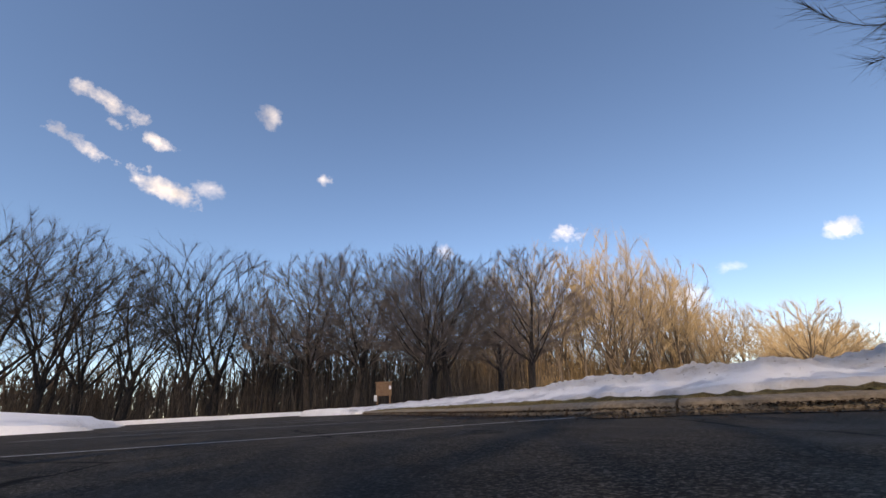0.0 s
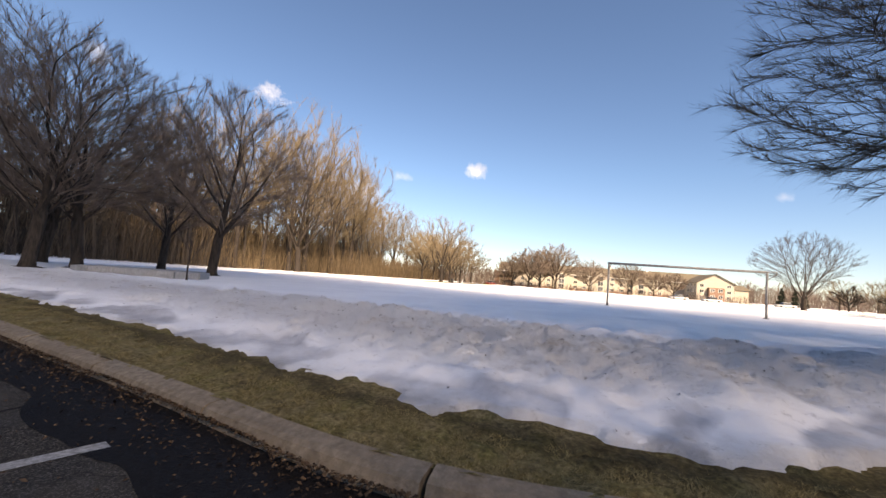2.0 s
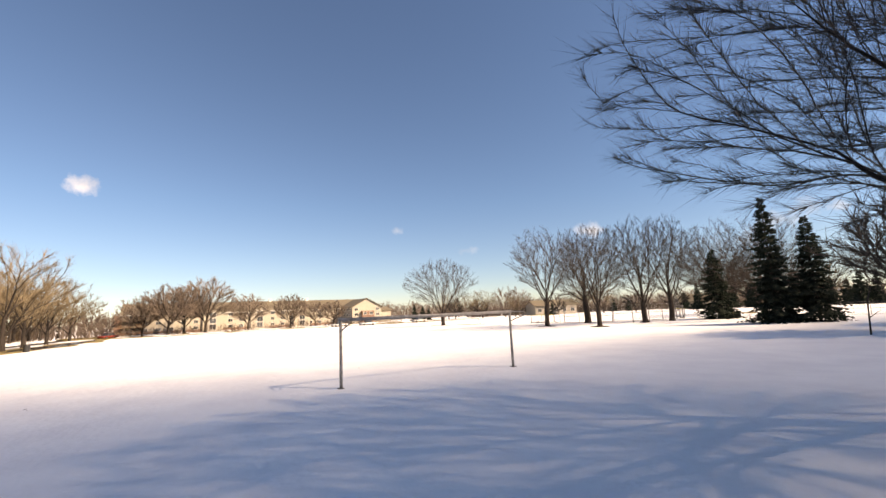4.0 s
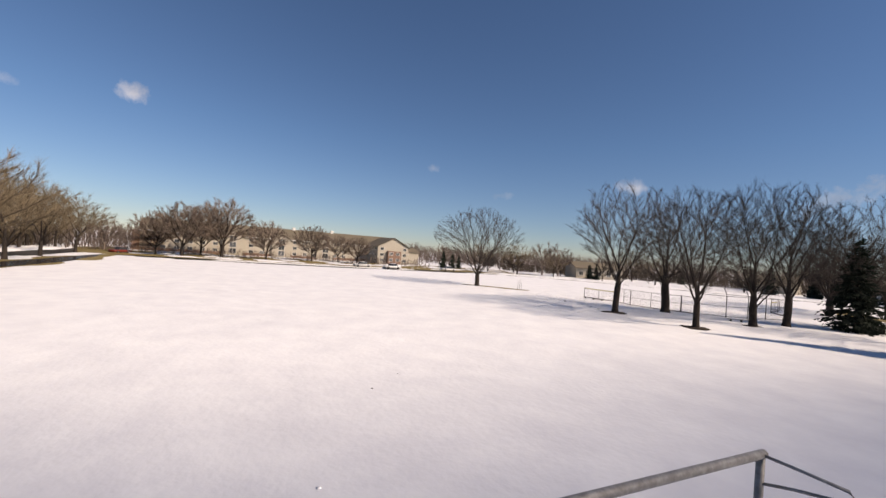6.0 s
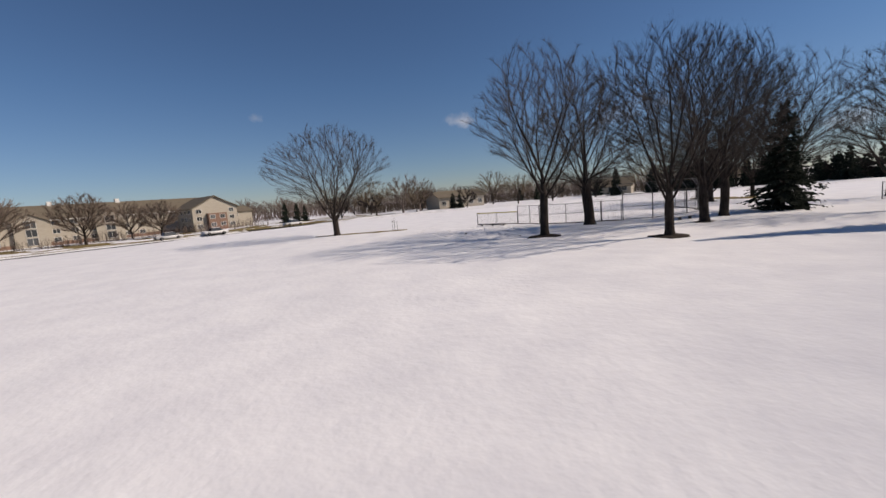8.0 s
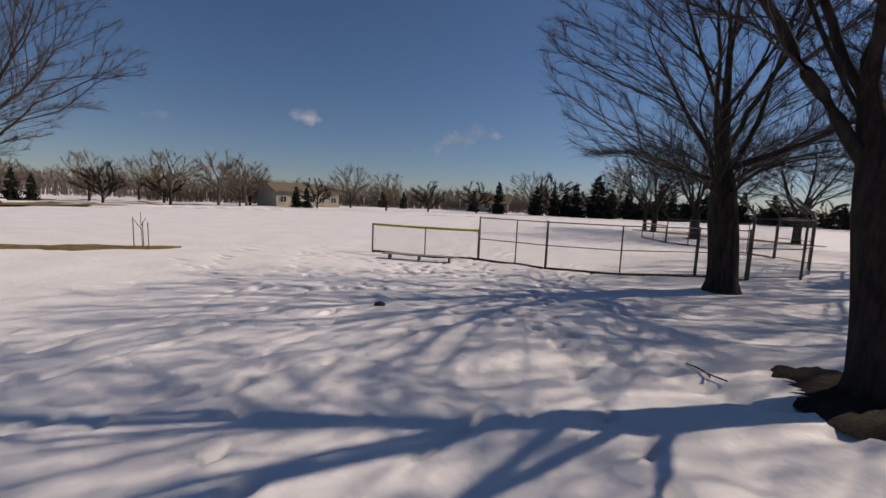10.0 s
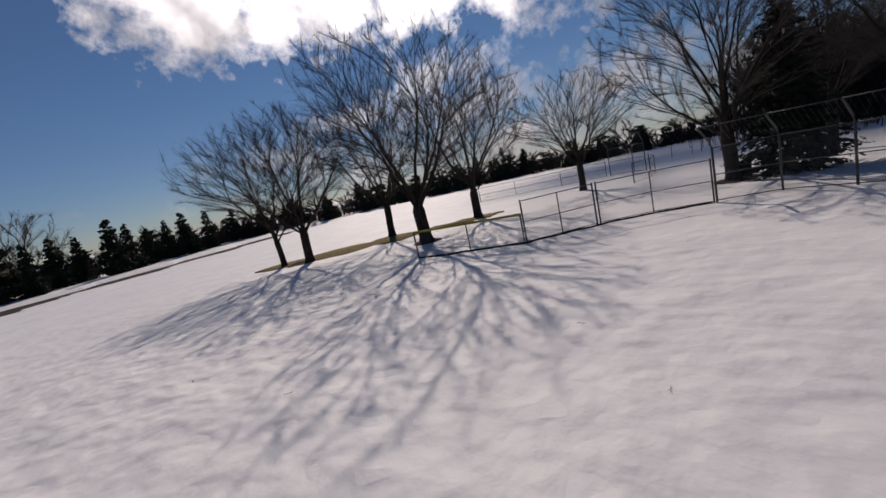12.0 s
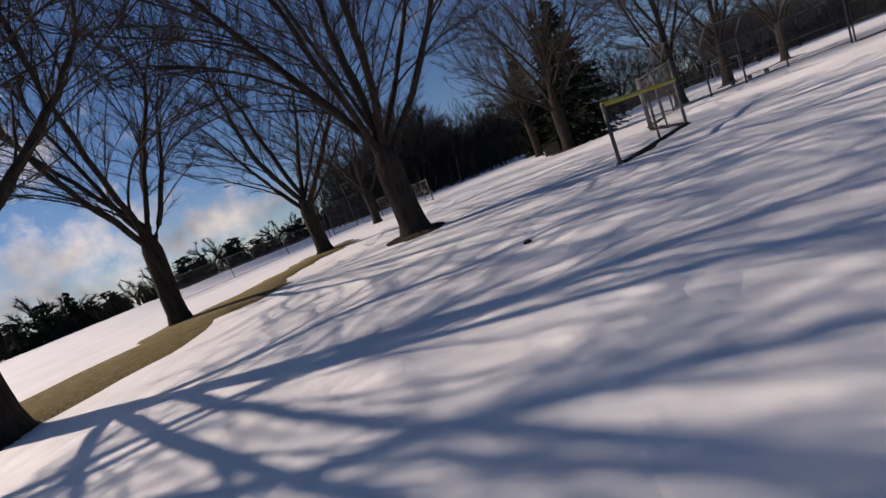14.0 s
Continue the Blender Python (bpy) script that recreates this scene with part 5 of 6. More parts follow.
for i in range(16):
    plant_tree(WOOD_SLIM[(i * 2) % 4], -56 + 5 * math.sin(i * 2.3), -42 + i * 5.6, -0.2, i * 83, "grey bare tree west of the lot", group="trees west of the lot", size=0.85 + 0.06 * (i % 3))


# ---- soccer goal ----
def build_goal():
    goal = thing("soccer_goal", pose(20.9, -0.5, 0, 0, 0, 1.5), "weathered steel soccer goal frame without a net", "goal")
    for s in (3.68, -3.68):
        part("post", pipe_mesh("post", [[(0, s, -0.2), (0, s, 2.28)]], 0.055, GOAL_STEEL, 12), goal)
        part("stay", pipe_mesh("stay", [[(0, s, 2.3), (-0.45, s, 2.3), (-0.95, s, 2.29), (-1.02, s, 2.22), (-0.95, s, 2.15), (-0.4, s, 2.02), (0, s, 1.9)]], 0.022, GOAL_STEEL, 8), goal, "bent steel net stay")
        part("foot", box_mesh("foot", (-0.12, s - 0.1, -0.02), (0.12, s + 0.1, 0.03), STEEL, 0.01), goal)
    part("crossbar", pipe_mesh("crossbar", [[(0, -3.75, 2.3), (0, 3.75, 2.3)]], 0.062, GOAL_STEEL, 12), goal)


build_goal()


# ---- chain-link fences ----
def link_mesh(a, b, z0, z1, pitch=0.062, wire=0.0011):
    """Diagonal wires between two posts, as thin strips crossing both ways."""
    a, b = np.array(a, float), np.array(b, float)
    w, h = np.linalg.norm(b - a), z1 - z0
    u = (b - a) / w
    V, F = [], []
    step = pitch * 1.414
    for sgn in (1, -1):
        for k in np.arange(-h, w, step):
            s0, s1 = max(k, 0), min(k + h, w)
            if s1 - s0 < 0.02:
                continue
            t0, t1 = s0 - k, s1 - k
            if sgn < 0:
                t0, t1 = h - t0, h - t1
            p = np.array([*(a + u * s0), z0 + t0])
            q = np.array([*(a + u * s1), z0 + t1])
            d = np.array([u[0] * -sgn, u[1] * -sgn, 1.0]) * wire
            o = np.array([-u[1], u[0], 0]) * 0.0025 * sgn
            i = len(V)
            V += [p + d + o, p - d + o, q - d + o, q + d + o]
            F.append((i, i + 1, i + 2, i + 3))
    return mesh_of("chain_link", np.array(V), np.array(F), WIRE)


def fence(name, posts, height, label, group, mid=True, cap=False, sag=0.0):
    """A fence along posts (x, y): each post, rail, wire panel and cap is a part."""
    ob = thing(name, pose(*posts[0], 0), label, "fence", group)
    o = np.array(posts[0])
    P = [np.array(p) - o for p in posts]
    for i, p in enumerate(P):
        end = i in (0, len(P) - 1)
        tilt = 0.012 * math.sin(i * 5.1)
        post = part("post", pipe_mesh("post", [[(*p, -0.3), (p[0] + tilt, p[1], height + (0.04 if end else 0.0))]], 0.037 if end else 0.027, STEEL, 8), ob)
        if end:
            for f in (0.12, 0.32, 0.52, 0.72, 0.9):
                z = height * f
                part("tension_band", pipe_mesh("tension_band", [[(p[0] + tilt * f, p[1], z), (p[0] + tilt * f, p[1], z + 0.022)]], 0.046, STEEL, 8), post)
    for p, q in zip(P, P[1:]):
        part("top_rail", pipe_mesh("top_rail", [[(*p, height - 0.02), (*((p + q) / 2), height - 0.02 - sag), (*q, height - 0.02)]], 0.021, STEEL, 8), ob)
        if mid:
            part("mid_rail", pipe_mesh("mid_rail", [[(*p, height * 0.5), (*q, height * 0.5)]], 0.018, STEEL, 8), ob)
        part("bottom_rail", pipe_mesh("bottom_rail", [[(*p, 0.06), (*q, 0.06)]], 0.016, STEEL, 6), ob)
        part("chain_link", link_mesh(p, q, 0.05, height - 0.02), ob, "galvanised diamond wire mesh")
        if cap:
            part("cap", pipe_mesh("cap", [[(*p, height + 0.015), (*((p + q) / 2), height + 0.005), (*q, height + 0.015)]], 0.05, YELLOW, 10), ob, "faded yellow plastic fence cap")
    return ob


def fence_foot(posts, seed):
    """Bare wet soil and dead grass where the snow has melted along a fence."""
    P = np.array(posts, float)
    s = np.concatenate([[0], np.cumsum(np.linalg.norm(np.diff(P, axis=0), axis=1))])
    q = np.arange(0, s[-1], 0.07)
    x, y = np.interp(q, s, P[:, 0]), np.interp(q, s, P[:, 1])
    tx, ty = np.gradient(x), np.gradient(y)
    l = np.hypot(tx, ty)
    nx, ny = -ty / l, tx / l
    w = 0.10 + 0.045 * wave(q, q * 0, 1.1, seed) + 0.03 * wave(q, q * 0, 0.3, seed + 1)
    z = ground_height(x, y)
    rows = [np.column_stack([x + nx * w * f, y + ny * w * f, z + h + 0.012 * wave(x, y + f, 0.2, seed)]) for f, h in ((-1.1, -0.03), (-0.7, 0.035), (0, 0.06), (0.7, 0.035), (1.1, -0.03))]
    n = len(q)
    idx = np.arange(5 * n).reshape(5, n)
    quads = np.stack([idx[:-1, :-1], idx[:-1, 1:], idx[1:, 1:], idx[1:, :-1]], -1).reshape(-1, 4)
    tagged(new("bare_strip", mesh_of("bare_strip", np.concatenate(rows), quads, MULCH, True)), "strip of bare wet soil along the foot of a fence", "soil", "bare strips", "structure")


fence_foot([(63.1, -40.0), (60.35, -39.93), (58.08, -40.47), (56.38, -40.17), (55.12, -39.9)], 81)
fence_foot([(55.1, -39.91), (52.47, -40.22), (49.9, -41.9), (48.2, -42.3)], 83)
fence_foot([(51.35, -63.85), (50.6, -61.4), (49.85, -59.08), (48.5, -57.9), (47.2, -56.8), (45.65, -54.8), (44.85, -52.6)], 85)
BALL = "fences round the ball field"
fence("low_fence", [(63.1, -40.0), (60.35, -39.93), (58.08, -40.47)], 1.25, "low chain-link fence with a faded yellow cap", BALL, mid=False, cap=True)
fence("tall_fence", [(58.05, -40.5), (56.38, -40.17), (55.12, -39.9)], 1.83, "shoulder-high chain-link fence panel on steel posts", BALL)
fence("tall_fence", [(55.1, -39.91), (52.47, -40.22), (49.9, -41.9)], 1.83, "shoulder-high chain-link fence panel on steel posts", BALL)
fence("tall_fence", [(49.85, -41.95), (48.2, -42.3)], 1.83, "short chain-link fence panel beside the backstop", BALL)
fence("low_fence", [(51.35, -63.85), (50.6, -61.4), (49.85, -59.08)], 1.25, "low chain-link fence with a faded yellow cap", BALL, mid=False, cap=True)
fence("tall_fence", [(49.8, -59.0), (48.5, -57.9), (47.2, -56.8)], 1.83, "shoulder-high chain-link fence panel on steel posts", BALL)
fence("tall_fence", [(47.05, -56.7), (45.65, -54.8), (44.85, -52.6)], 1.83, "shoulder-high chain-link fence on steel posts", BALL)


def backstop(at, posts, height, label, inward):
    """Tall wire screen whose bent posts lean in over home plate."""
    ob = thing("backstop", pose(*at, 0), label, "backstop", "backstops")
    o = np.array(at)
    P = [np.array(p) - o for p in posts]
    d = np.array(inward) / np.linalg.norm(inward)
    for p in P:
        part("post", pipe_mesh("post", [[(*p, -0.3), (*p, height * 0.78), (*(p + d * 0.12), height * 0.88), (*(p + d * 0.75), height * 1.1)]], 0.045, STEEL, 8), ob)
    for p, q in zip(P, P[1:]):
        for z, off in ((0.08, 0), (height * 0.4, 0), (height * 0.78, 0), (height * 1.1, 0.75)):
            part("rail", pipe_mesh("rail", [[(*(p + d * off), z), (*(q + d * off), z)]], 0.022, STEEL, 8), ob)
        part("chain_link", link_mesh(p, q, 0.05, height * 0.8), ob, "galvanised diamond wire mesh")
        n = max(2, int(np.linalg.norm(q - p) / 0.16))
        lines = [[(*(p + (q - p) * f + d * 0.1), height * 0.86), (*(p + (q - p) * f + d * 0.75), height * 1.1)] for f in np.linspace(0, 1, n)]
        part("overhang_wire", pipe_mesh("overhang_wire", lines, 0.003, WIRE, 3), ob)
    return ob


backstop((46.0, -44.5), [(48.1, -42.4), (46.1, -43.9), (45.2, -46.1), (44.6, -48.2), (43.9, -50.3), (44.8, -52.5)], 2.9, "tall chain-link backstop with a bent overhang", (0.8, -0.45))
backstop((21.5, -61.5), [(22.5, -59.6), (21.0, -61.0), (21.2, -63.2)], 3.4, "far chain-link backstop of the next ball field", (0.8, -0.3))
fence("tall_fence", [(23.0, -59.2), (26.0, -58.2), (29.4, -57.9), (32.0, -58.6)], 1.5, "chain-link fence of the next ball field", BALL)
fence("tall_fence", [(21.2, -63.6), (23.5, -67.5), (26.0, -71.5), (27.5, -75.0)], 1.5, "chain-link fence of the next ball field", BALL)


def bench(x, y, turn, length, label):
    ob = thing("bench", pose(x, y, 0, 0, 0, turn), label, "bench", "players' benches")
    for s in (-0.1, 0.1):
        part("seat_board", box_mesh("seat_board", (-length / 2, s - 0.085, 0.20), (length / 2, s + 0.085, 0.24), GREY_WOOD, 0.006), ob)
    for s in (-length / 2 + 0.3, 0, length / 2 - 0.3):
        part("leg", box_mesh("leg", (s - 0.03, -0.16, -0.15), (s + 0.03, 0.16, 0.195), STEEL, 0.006), ob)
    return ob


bench(60.0, -38.75, 13, 3.1, "low grey board bench sunk in the snow")
bench(43.4, -42.0, 60, 2.6, "low board bench behind the backstop")


# ---- small things in the field ----
def young_tree_guard(x, y):
    ob = thing("stake_guard", pose(x, y, 0), "three thin stakes round a small sapling", "stakes")
    for dx, dy, h in ((0, 0, 1.1), (0.55, 0.25, 1.3), (0.95, -0.35, 1.05)):
        part("stake", pipe_mesh("stake", [[(dx, dy, -0.2), (dx + 0.02, dy, h)]], 0.02, STEEL, 6), ob)
    part("sapling_stem", pipe_mesh("sapling_stem", [[(0.5, -0.05, -0.1), (0.52, -0.03, 0.8), (0.48, 0, 1.5)], [(0.52, -0.03, 0.8), (0.75, 0.1, 1.15)], [(0.52, -0.03, 0.95), (0.3, -0.1, 1.25)]], 0.012, BARK, 5), ob)
    return ob


young_tree_guard(70.2, -34.3)


def trash_bin(x, y):
    ob = thing("trash_bin", pose(x, y, 0), "black round park trash bin on the snow edge", "trash bin")
    a = np.linspace(0, 2 * math.pi, 20, endpoint=False)
    prof = [(0.02, 0.0), (0.27, 0.0), (0.31, 0.05), (0.33, 0.8), (0.35, 0.82), (0.35, 0.86), (0.29, 0.86), (0.27, 0.3), (0.02, 0.3)]
    V = np.concatenate([np.column_stack([np.cos(a) * r, np.sin(a) * r, np.full(20, z)]) for r, z in prof])
    idx = np.arange(180).reshape(9, 20)
    q = np.stack([idx[:-1], np.roll(idx, -1, 1)[:-1], np.roll(idx, -1, 1)[1:], idx[1:]], -1).reshape(-1, 4)
    part("drum", mesh_of("drum", V, q, DARK_METAL, True), ob)
    part("liner", mesh_of("liner", V[140:] + [0, 0, 0.4], q[:20], GREEN_PLASTIC, True), ob)
    return ob


trash_bin(73.0, 26.5)


def notice_board(x, y, turn):
    ob = thing("notice_board", pose(x, y, 0, 0, 0, turn), "brown wooden notice board with white papers in the snow", "sign")
    for s in (-0.42, 0.42):
        part("post", box_mesh("post", (s - 0.05, -0.05, -0.3), (s + 0.05, 0.05, 1.48), WOOD, 0.012), ob)
    part("board", box_mesh("board", (-0.52, -0.10, 0.66), (0.52, -0.055, 1.50), WOOD, 0.01), ob)
    part("cap_board", box_mesh("cap_board", (-0.58, -0.16, 1.50), (0.58, 0.10, 1.56), WOOD, 0.01), ob)
    part("paper", box_mesh("paper", (-0.66, -0.12, 0.35), (-0.47, -0.108, 0.72), PAPER), ob, "white notice sheet")
    part("paper", box_mesh("paper", (0.34, -0.116, 1.06), (0.48, -0.104, 1.28), PAPER), ob, "white notice sheet")
    return ob


notice_board(6.0, 28.8, -12)


def timber_ring(x, y, turn):
    """Low board platform with edging."""
    ob = thing("board_platform", pose(x, y, 0.08, 0, 0, turn), "low oblong platform of weathered grey boards", "platform")
    pts = [(-2.1, -0.75), (-1.4, -1.15), (1.4, -1.15), (2.1, -0.7), (2.1, 0.7), (1.4, 1.15), (-1.4, 1.15), (-2.1, 0.75)]
    for i in range(8):
        p, q = Vector(pts[i]), Vector(pts[(i + 1) % 8])
        d = q - p
        l = d.length
        for row in range(2):
            me = box_mesh("edge_board", (0.01, -0.05, -0.12 + row * 0.16), (l - 0.01, 0.05, 0.035 + row * 0.16), GREY_WOOD, 0.008)
            part("edge_board", me, ob, at=pose(p.x, p.y, 0, 0, 0, math.degrees(math.atan2(d.y, d.x))))
    for k in range(9):
        y = -1.0 + k * 0.25
        half = 2.0 if abs(y) < 0.72 else 2.0 - (abs(y) - 0.72) * 1.7
        part("deck_board", box_mesh("deck_board", (-half, y - 0.11, 0.17), (half, y + 0.11, 0.215), GREY_WOOD, 0.008), ob)
    return ob


timber_ring(8.9, 21.3, -58)
plant_tree(tree_meshes(seed=95, height=2.3, radius=0.7, fork=0.7, limbs=5, lean=30, leader=0.5, trunk_r=0.028, points=50, step=0.15, twigs=2, twig_len=0.25, twig_r=0.004), 8.4, 18.6, 0, 0, "thin young bare sapling in the snow", name="sapling")


def equipment_box(x, y, turn):
    ob = thing("equipment_box", pose(x, y, 0, 0, 0, turn), "dark green storage box standing in the snow", "box")
    part("body", box_mesh("body", (-0.55, -0.35, -0.05), (0.55, 0.35, 0.62), GREEN_PLASTIC, 0.03), ob)
    part("lid", box_mesh("lid", (-0.58, -0.38, 0.622), (0.58, 0.38, 0.70), GREEN_PLASTIC, 0.03), ob)
    return ob


equipment_box(37.0, -51.9, 20)


# twigs and clods lying on the snow
def fallen_twig(x, y, turn, size):
    z = float(ground_height(np.array([x]), np.array([y]))[0]) + 0.012
    me = pipe_mesh("fallen_twig", [[(0, 0, 0), (0.12, 0.015, 0.012), (0.27, -0.01, 0.02), (0.44, 0.03, 0.03)], [(0.27, -0.01, 0.02), (0.38, -0.07, 0.035)]], 0.007, BARK, 5)
    ob = new("fallen_twig", me)
    ob.matrix_basis = pose(x, y, z, 0, 0, turn) @ Matrix.Scale(size, 4)
    return tagged(ob, "small broken branch lying on the snow", "twig", "fallen twigs")


for x, y, turn, size in ((51.2, -31.2, 120, 1.8), (53.2, -25.3, 80, 0.8), (57.5, -29.5, 10, 0.6), (1.9, 4.9, 20, 0.35), (66.5, -55, 40, 0.4), (58, -54, 70, 0.5), (62, -58.5, 140, 0.4),
                         (60.5, -63, 20, 0.4), (56.0, -66.0, 60, 0.6), (58.5, -66.5, 200, 0.4), (24, 12, 30, 0.5), (33, -3, 110, 0.4), (55.4, -64.2, 10, 1.0), (60, -52, 10, 0.4), (64, -50, 80, 0.45)):
    fallen_twig(x, y, turn, size)


def snow_clod(x, y, size, seed):
    bm = bmesh.new()
    bmesh.ops.create_icosphere(bm, subdivisions=2, radius=1)
    for v in bm.verts:
        v.co *= 1 + 0.22 * noise.noise(v.co * 1.7 + Vector((seed, 0, 0)))
        v.co.z *= 0.6
    ob = new("snow_clod", bm_mesh("snow_clod", bm, MULCH if seed % 2 else SNOW, smooth=True))
    ob.matrix_basis = pose(x, y, float(ground_height(np.array([x]), np.array([y]))[0]) + size * 0.2, 0, 0, seed * 40) @ Matrix.Scale(size, 4)
    return tagged(ob, "small dirty clod on the snow", "clod", "clods on the snow")


for i, (x, y, s) in enumerate(((57.3, -31.64, 0.13), (58.3, -67.0, 0.04), (62.3, -62.1, 0.025), (56.5, -61.5, 0.05), (31.5, -1.5, 0.035), (26.0, 1.0, 0.05), (53.5, -68.2, 0.05))):
    snow_clod(x, y, s, i + 1)


# ---- buildings ----
def gable_roof(name, length, depth, z0, rise, over, mat):
    """Roof with its ridge along x, eaves overhanging, 0.18 m thick."""
    bm = bmesh.new()
    a, b = length / 2 + over, depth / 2 + over
    drop = rise * over / (depth / 2)
    prof = [(-b, z0 - drop), (0, z0 + rise), (b, z0 - drop), (b, z0 - drop - 0.18), (0, z0 + rise - 0.18), (-b, z0 - drop - 0.18)]
    L = [bm.verts.new((-a, y, z)) for y, z in prof]
    R = [bm.verts.new((a, y, z)) for y, z in prof]
    for i in range(6):
        j = (i + 1) % 6
        bm.faces.new((L[i], L[j], R[j], R[i]))
    for s in (L, R):
        bm.faces.new((s[0], s[1], s[4], s[5]))
        bm.faces.new((s[1], s[2], s[3], s[4]))
    bmesh.ops.recalc_face_normals(bm, faces=bm.faces[:])
    return bm_mesh(name, bm, mat)


def gable_block(name, length, depth, height, rise, mat):
    bm = bmesh.new()
    prof = [(-depth / 2, -0.5), (depth / 2, -0.5), (depth / 2, height), (0, height + rise - 0.1), (-depth / 2, height)]
    L = [bm.verts.new((-length / 2, y, z)) for y, z in prof]
    R = [bm.verts.new((length / 2, y, z)) for y, z in prof]
    bm.faces.new(L)
    bm.faces.new(R)
    for i in range(5):
        j = (i + 1) % 5
        bm.faces.new((L[i], R[i], R[j], L[j]))
    bmesh.ops.recalc_face_normals(bm, faces=bm.faces[:])
    return bm_mesh(name, bm, mat)


def window_meshes(w, h):
    bm = bmesh.new()
    for lo, hi in (((-w / 2 - 0.08, -0.07, -h / 2 - 0.08), (-w / 2, 0.02, h / 2 + 0.08)), ((w / 2, -0.07, -h / 2 - 0.08), (w / 2 + 0.08, 0.02, h / 2 + 0.08)),
                   ((-w / 2, -0.07, h / 2), (w / 2, 0.02, h / 2 + 0.08)), ((-w / 2, -0.07, -h / 2 - 0.08), (w / 2, 0.02, -h / 2)), ((-0.03, -0.05, -h / 2), (0.03, 0.0, h / 2))):
        box(bm, lo, hi)
    return bm_mesh("frame", bm, TRIM), box_mesh("pane", (-w / 2, -0.02, -h / 2), (w / 2, 0.01, h / 2), GLASS)


WIN = window_meshes(1.3, 1.15)
PATIO = window_meshes(1.9, 1.9)


def add_window(parent, ms, x, y, z, turn=0):
    fr = part("window", ms[0], parent, at=pose(x, y, z, 0, 0, turn))
    part("pane", ms[1], fr)


def balcony(parent, x, y, z):
    b = part("balcony", box_mesh("balcony", (x - 1.6, y - 1.3, z - 0.12), (x + 1.6, y, z), WOOD), parent, "dark timber balcony")
    bm = bmesh.new()
    for i in range(13):
        f = x - 1.55 + i * 0.258
        box(bm, (f - 0.03, y - 1.28, z), (f + 0.03, y - 1.22, z + 0.95))
    box(bm, (x - 1.6, y - 1.3, z + 0.95), (x + 1.6, y - 1.2, z + 1.03))
    part("railing", bm_mesh("railing", bm, WOOD), b)


def apartment_building():
    """Long three-storey building; its own x runs along the front, -y faces the park."""
    ob = thing("apartment_building", pose(161.0, -5.0, 0, 0, 0, -84.6) @ Matrix.Diagonal((0.88, 0.88, 0.76, 1)), "long three-storey cream apartment building with brown roofs", "building")
    h = 7.3
    part("wall", gable_block("wall", 82, 15, h, 4.3, SIDING), ob)
    part("roof", gable_roof("roof", 82, 15, h, 4.3, 0.6, ROOF), ob)
    part("base_course", box_mesh("base_course", (-41.05, -7.55, -0.5), (41.05, -7.3, 1.0), BRICK), ob)
    part("fascia", box_mesh("fascia", (-41.6, -8.13, h - 0.42), (41.6, -8.07, h - 0.16), TRIM), ob)
    for x in np.arange(-38.5, 24.5, 3.5):
        for s in range(3):
            add_window(ob, WIN, float(x), -7.55, 1.5 + s * 2.35)
    for x in (-16, -1, 14):
        part("gable", gable_block("gable", 1.6, 6.0, h, 1.8, SIDING), ob, at=pose(x, -7.7, 0, 0, 0, 90))
        part("gable_roof", gable_roof("gable_roof", 2.2, 6.0, h, 1.8, 0.35, ROOF), ob, at=pose(x, -7.4, 0.02, 0, 0, 90))
        for s in range(3):
            add_window(ob, PATIO, x, -8.56, 1.5 + s * 2.35)
    for s in range(3):
        balcony(ob, -40.2, -7.6, 0.3 + s * 2.35)
        balcony(ob, -36.5, -7.6, 0.3 + s * 2.35)
    part("end_bay", box_mesh("end_bay", (-43.0, -7.3, -0.5), (-41.02, 2.0, h - 0.3), BRICK, 0.03), ob, "dark brown brick end bay")
    part("wing", gable_block("wing", 14, 12, h + 0.2, 3.6, SIDING), ob, at=pose(36, -12.0, 0, 0, 0, 90))
    part("wing_roof", gable_roof("wing_roof", 14, 12, h + 0.2, 3.6, 0.6, ROOF), ob, at=pose(36, -12.0, 0.0, 0, 0, 90))
    part("wing_bay", box_mesh("wing_bay", (33.5, -20.4, -0.5), (38.5, -19.02, 5.4), BRICK, 0.03), ob, "brown brick bay")
    for s in range(2):
        for x in (34.6, 37.2):
            add_window(ob, WIN, x, -20.43, 1.75 + s * 2.5)
    for s in range(3):
        for x in (31.6, 40.4):
            add_window(ob, WIN, x, -19.05, 1.5 + s * 2.35)
        for y in (-17, -14, -11):
            add_window(ob, WIN, 29.95, y, 1.5 + s * 2.35, -90)
    for x in (-20, 4, 18):
        part("chimney", box_mesh("chimney", (x - 0.5, -0.6, h + 3.6), (x + 0.5, 0.6, h + 5.2), TRIM, 0.03), ob)
    part("annex_roof", gable_roof("annex_roof", 8, 10, 5.6, 1.8, 0.5, ROOF), ob, at=pose(46.2, -6, 0))
    part("annex", gable_block("annex", 8, 10, 5.6, 1.8, SIDING), ob, at=pose(46.2, -6, 0))
    for s in range(2):
        add_window(ob, WIN, 45, -11.05, 1.75 + s * 2.5)
    return ob


apartment_building()


def house(x, y, turn, length, depth, height, wall, label, storeys=2, rise=2.2):
    ob = thing("house", pose(x, y, 0, 0, 0, turn), label, "house", "houses beyond the field")
    part("wall", gable_block("wall", length, depth, height, rise, wall), ob)
    part("roof", gable_roof("roof", length, depth, height, rise, 0.6, ROOF), ob)
    n = int(length // 3)
    for s in range(storeys):
        for i in range(n):
            add_window(ob, WIN, -length / 2 + (i + 0.5) * length / n, -depth / 2 - 0.05, 1.5 + s * 2.5)
    return ob


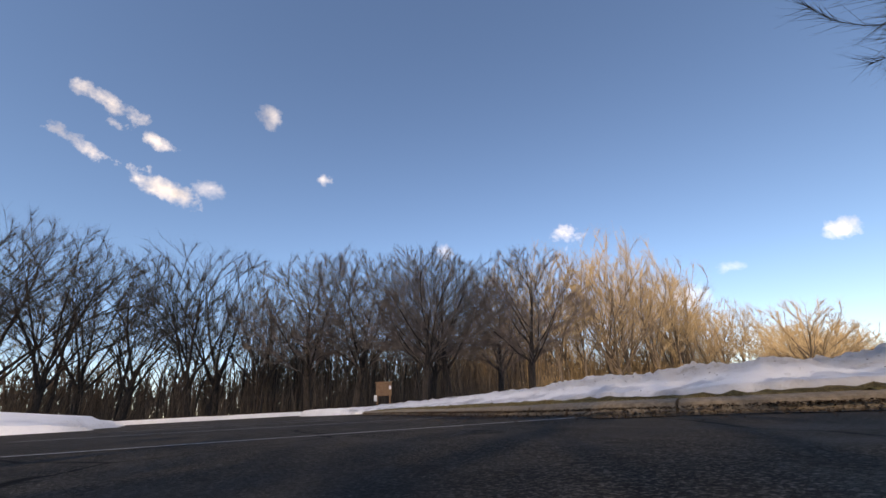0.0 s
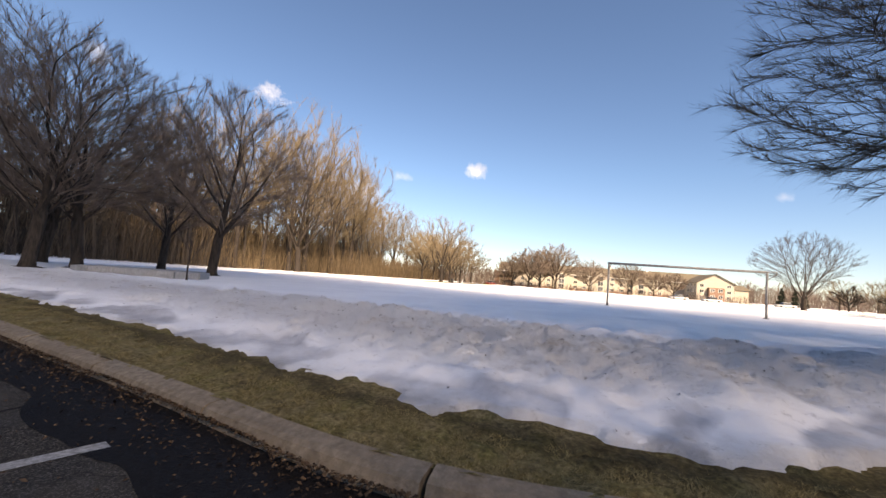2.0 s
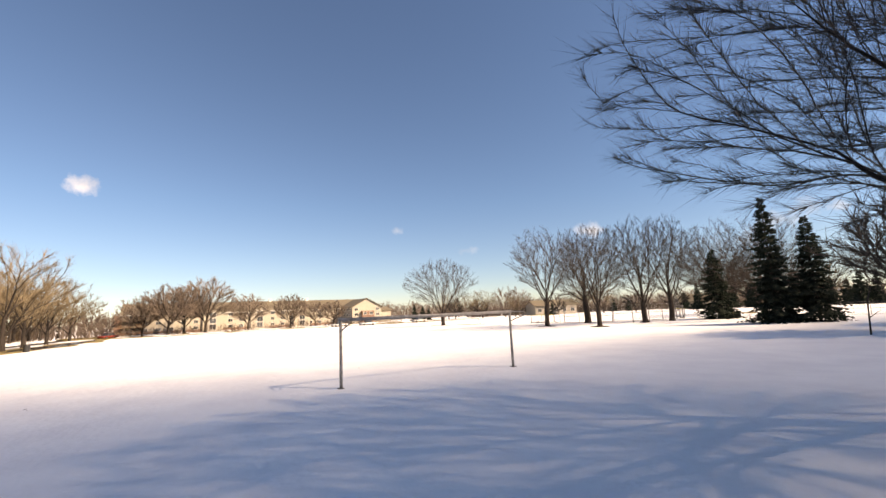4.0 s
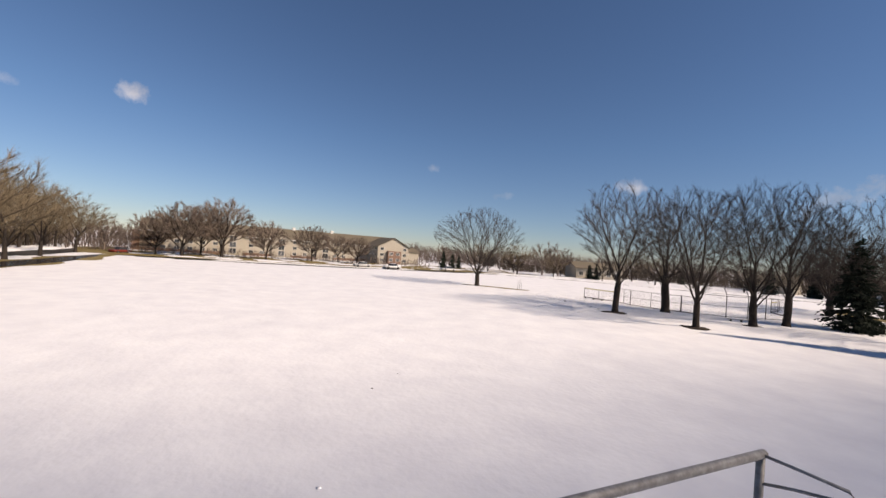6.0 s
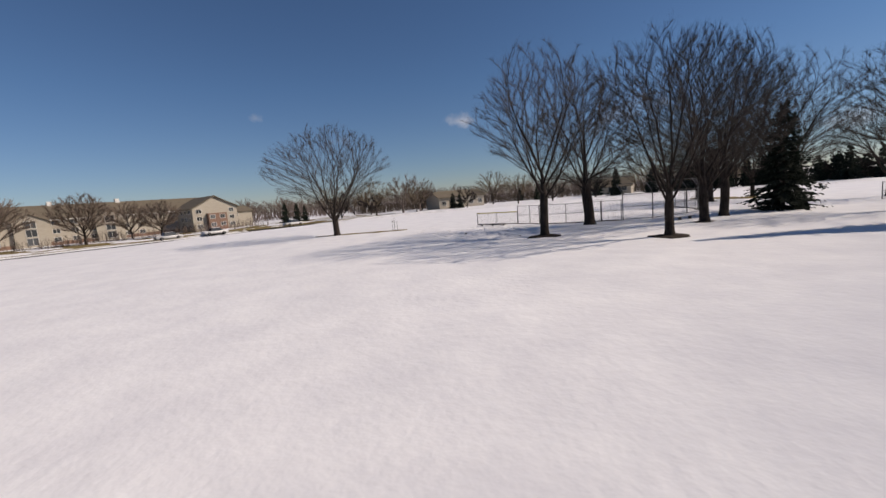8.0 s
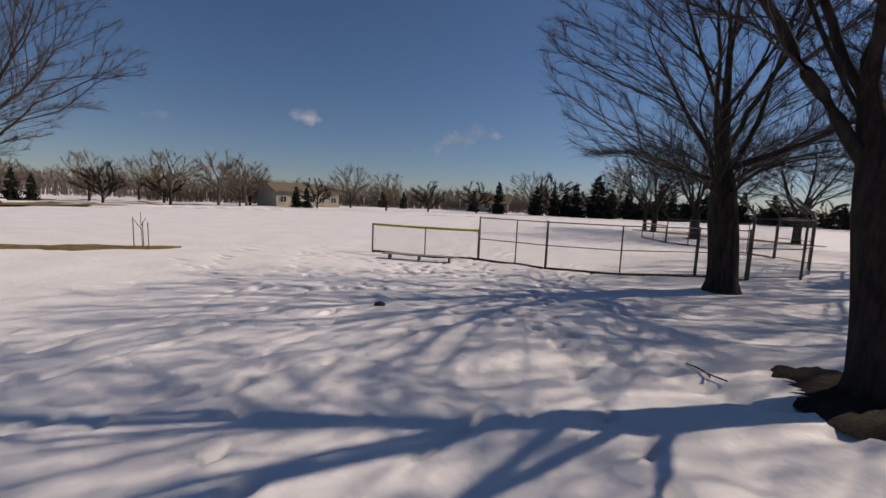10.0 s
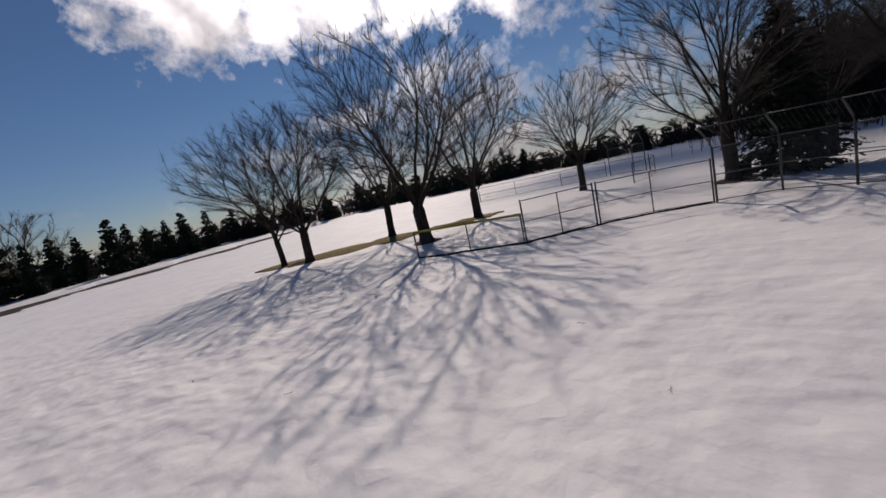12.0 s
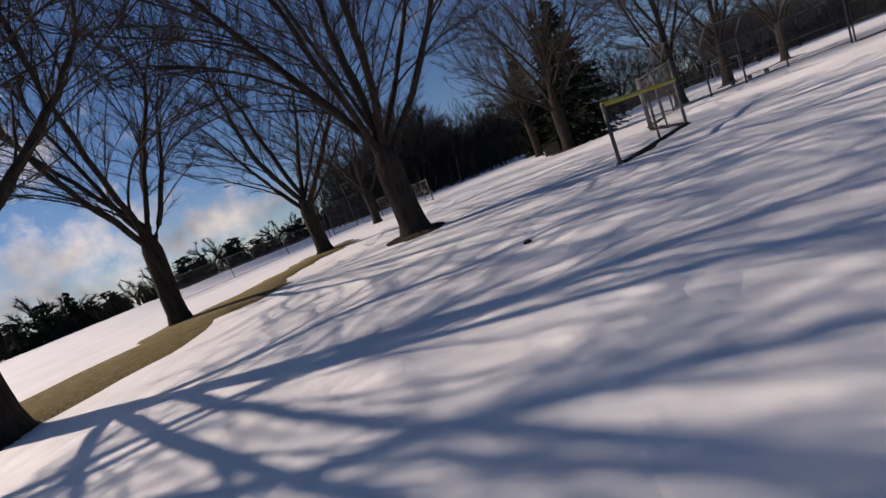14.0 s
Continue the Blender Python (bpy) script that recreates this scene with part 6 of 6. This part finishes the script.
house(119, -95, -106, 15, 8, 3.4, SIDING, "tan house with a low brown roof beyond the street", 1, rise=1.6)
house(88, -132, -165, 11, 8, 2.6, SIDING, "small pale house beyond the street", 1)
house(62, -140, 175, 11, 8, 2.6, TRIM, "small white house among spruces", 1)


def car(x, y, turn, paint, label):
    ob = thing("parked_car", pose(x, y, -0.3, 0, 0, turn), label, "car", "parked cars")
    bm = bmesh.new()
    v = box(bm, (-2.2, -0.86, 0.28), (2.2, 0.86, 0.82))
    part("body", bm_mesh("body", bm, paint, 0.12, True), ob)
    bm = bmesh.new()
    v = box(bm, (-1.3, -0.76, 0.80), (1.0, 0.76, 1.42))
    for q in v:
        if q.co.z > 1.2:
            q.co.x *= 0.68
            q.co.y *= 0.84
    part("cabin", bm_mesh("cabin", bm, GLASS, 0.06), ob, "dark glazed cabin")
    part("roof", box_mesh("roof", (-0.85, -0.62, 1.415), (0.65, 0.62, 1.46), paint, 0.02), ob)
    for sx in (-1.35, 1.35):
        for sy in (-0.8, 0.8):
            w = part("wheel", pipe_mesh("wheel", [[(sx, sy - 0.1, 0.33), (sx, sy + 0.1, 0.33)]], 0.33, TYRE, 16), ob)
            part("rim", pipe_mesh("rim", [[(sx, sy - 0.105, 0.33), (sx, sy + 0.105, 0.33)]], 0.2, STEEL, 12), w)
    return ob


for x, y, turn, paint, label in ((121.5, -30, 95, CAR_WHITE, "white car parked on the far street"), (122.6, -22.5, 95, CAR_WHITE, "pale car parked on the far street"), (131, 29.5, 150, CAR_RED, "red car parked near the apartments"), (124.0, -47, 95, CAR_WHITE, "pale car parked on the far street")):
    car(x, y, turn, paint, label)


# ---- the cloud that shades the lot ----
def shading_cloud():
    """A thin lumpy sheet of cloud; part of the sun comes through it."""
    edge = np.array([(-150, 29), (-40, 31), (-6, 31), (4, 31), (14, 36), (30, 44), (60, 48), (100, 44)], float)
    reach = 640.0
    shift = SUN_DIR * (reach / SUN_DIR.z)
    ys = np.arange(-75, 105, 4.0)
    f = np.linspace(0, 1, 44)
    X = -170 + (np.interp(ys, edge[:, 0], edge[:, 1])[:, None] + 170) * f[None]
    Y = np.repeat(ys[:, None], 44, 1)
    thick = 9 * np.sqrt(np.clip(np.minimum(1 - f, f) * 6, 0, 1))[None] * np.clip(np.minimum(ys + 75, 101 - ys) / 20, 0, 1)[:, None]
    X = X + 2.5 * wave(X, Y, 22, 51) * f[None]
    top = reach + thick * (1 + 0.5 * wave(X, Y, 30, 52)) + 0.05
    low = reach - thick * 0.4
    n = X.size
    V = np.vstack([np.column_stack([X.ravel(), Y.ravel(), top.ravel()]), np.column_stack([X.ravel(), Y.ravel(), low.ravel()])]) + np.array([shift.x, shift.y, 0])
    idx = np.arange(n).reshape(X.shape)
    q = np.stack([idx[:-1, :-1], idx[:-1, 1:], idx[1:, 1:], idx[1:, :-1]], -1).reshape(-1, 4)
    me = mesh_of("cloud", V, np.vstack([q, q[:, ::-1] + n]), CLOUD_WHITE, True)
    dens = (0.60 + 0.17 * smooth(0, 7, X)) * smooth(0, 17, (np.interp(ys, edge[:, 0], edge[:, 1])[:, None] - X) + 1.5 * wave(X, Y, 14, 55))
    at = me.attributes.new("cover", 'FLOAT', 'POINT')
    at.data.foreach_set("value", np.concatenate([dens.ravel(), dens.ravel()]).astype(np.float32))
    return tagged(new("cloud", me), "broad thin white cloud drifting before the sun", "cloud", kind="structure")


shading_cloud()
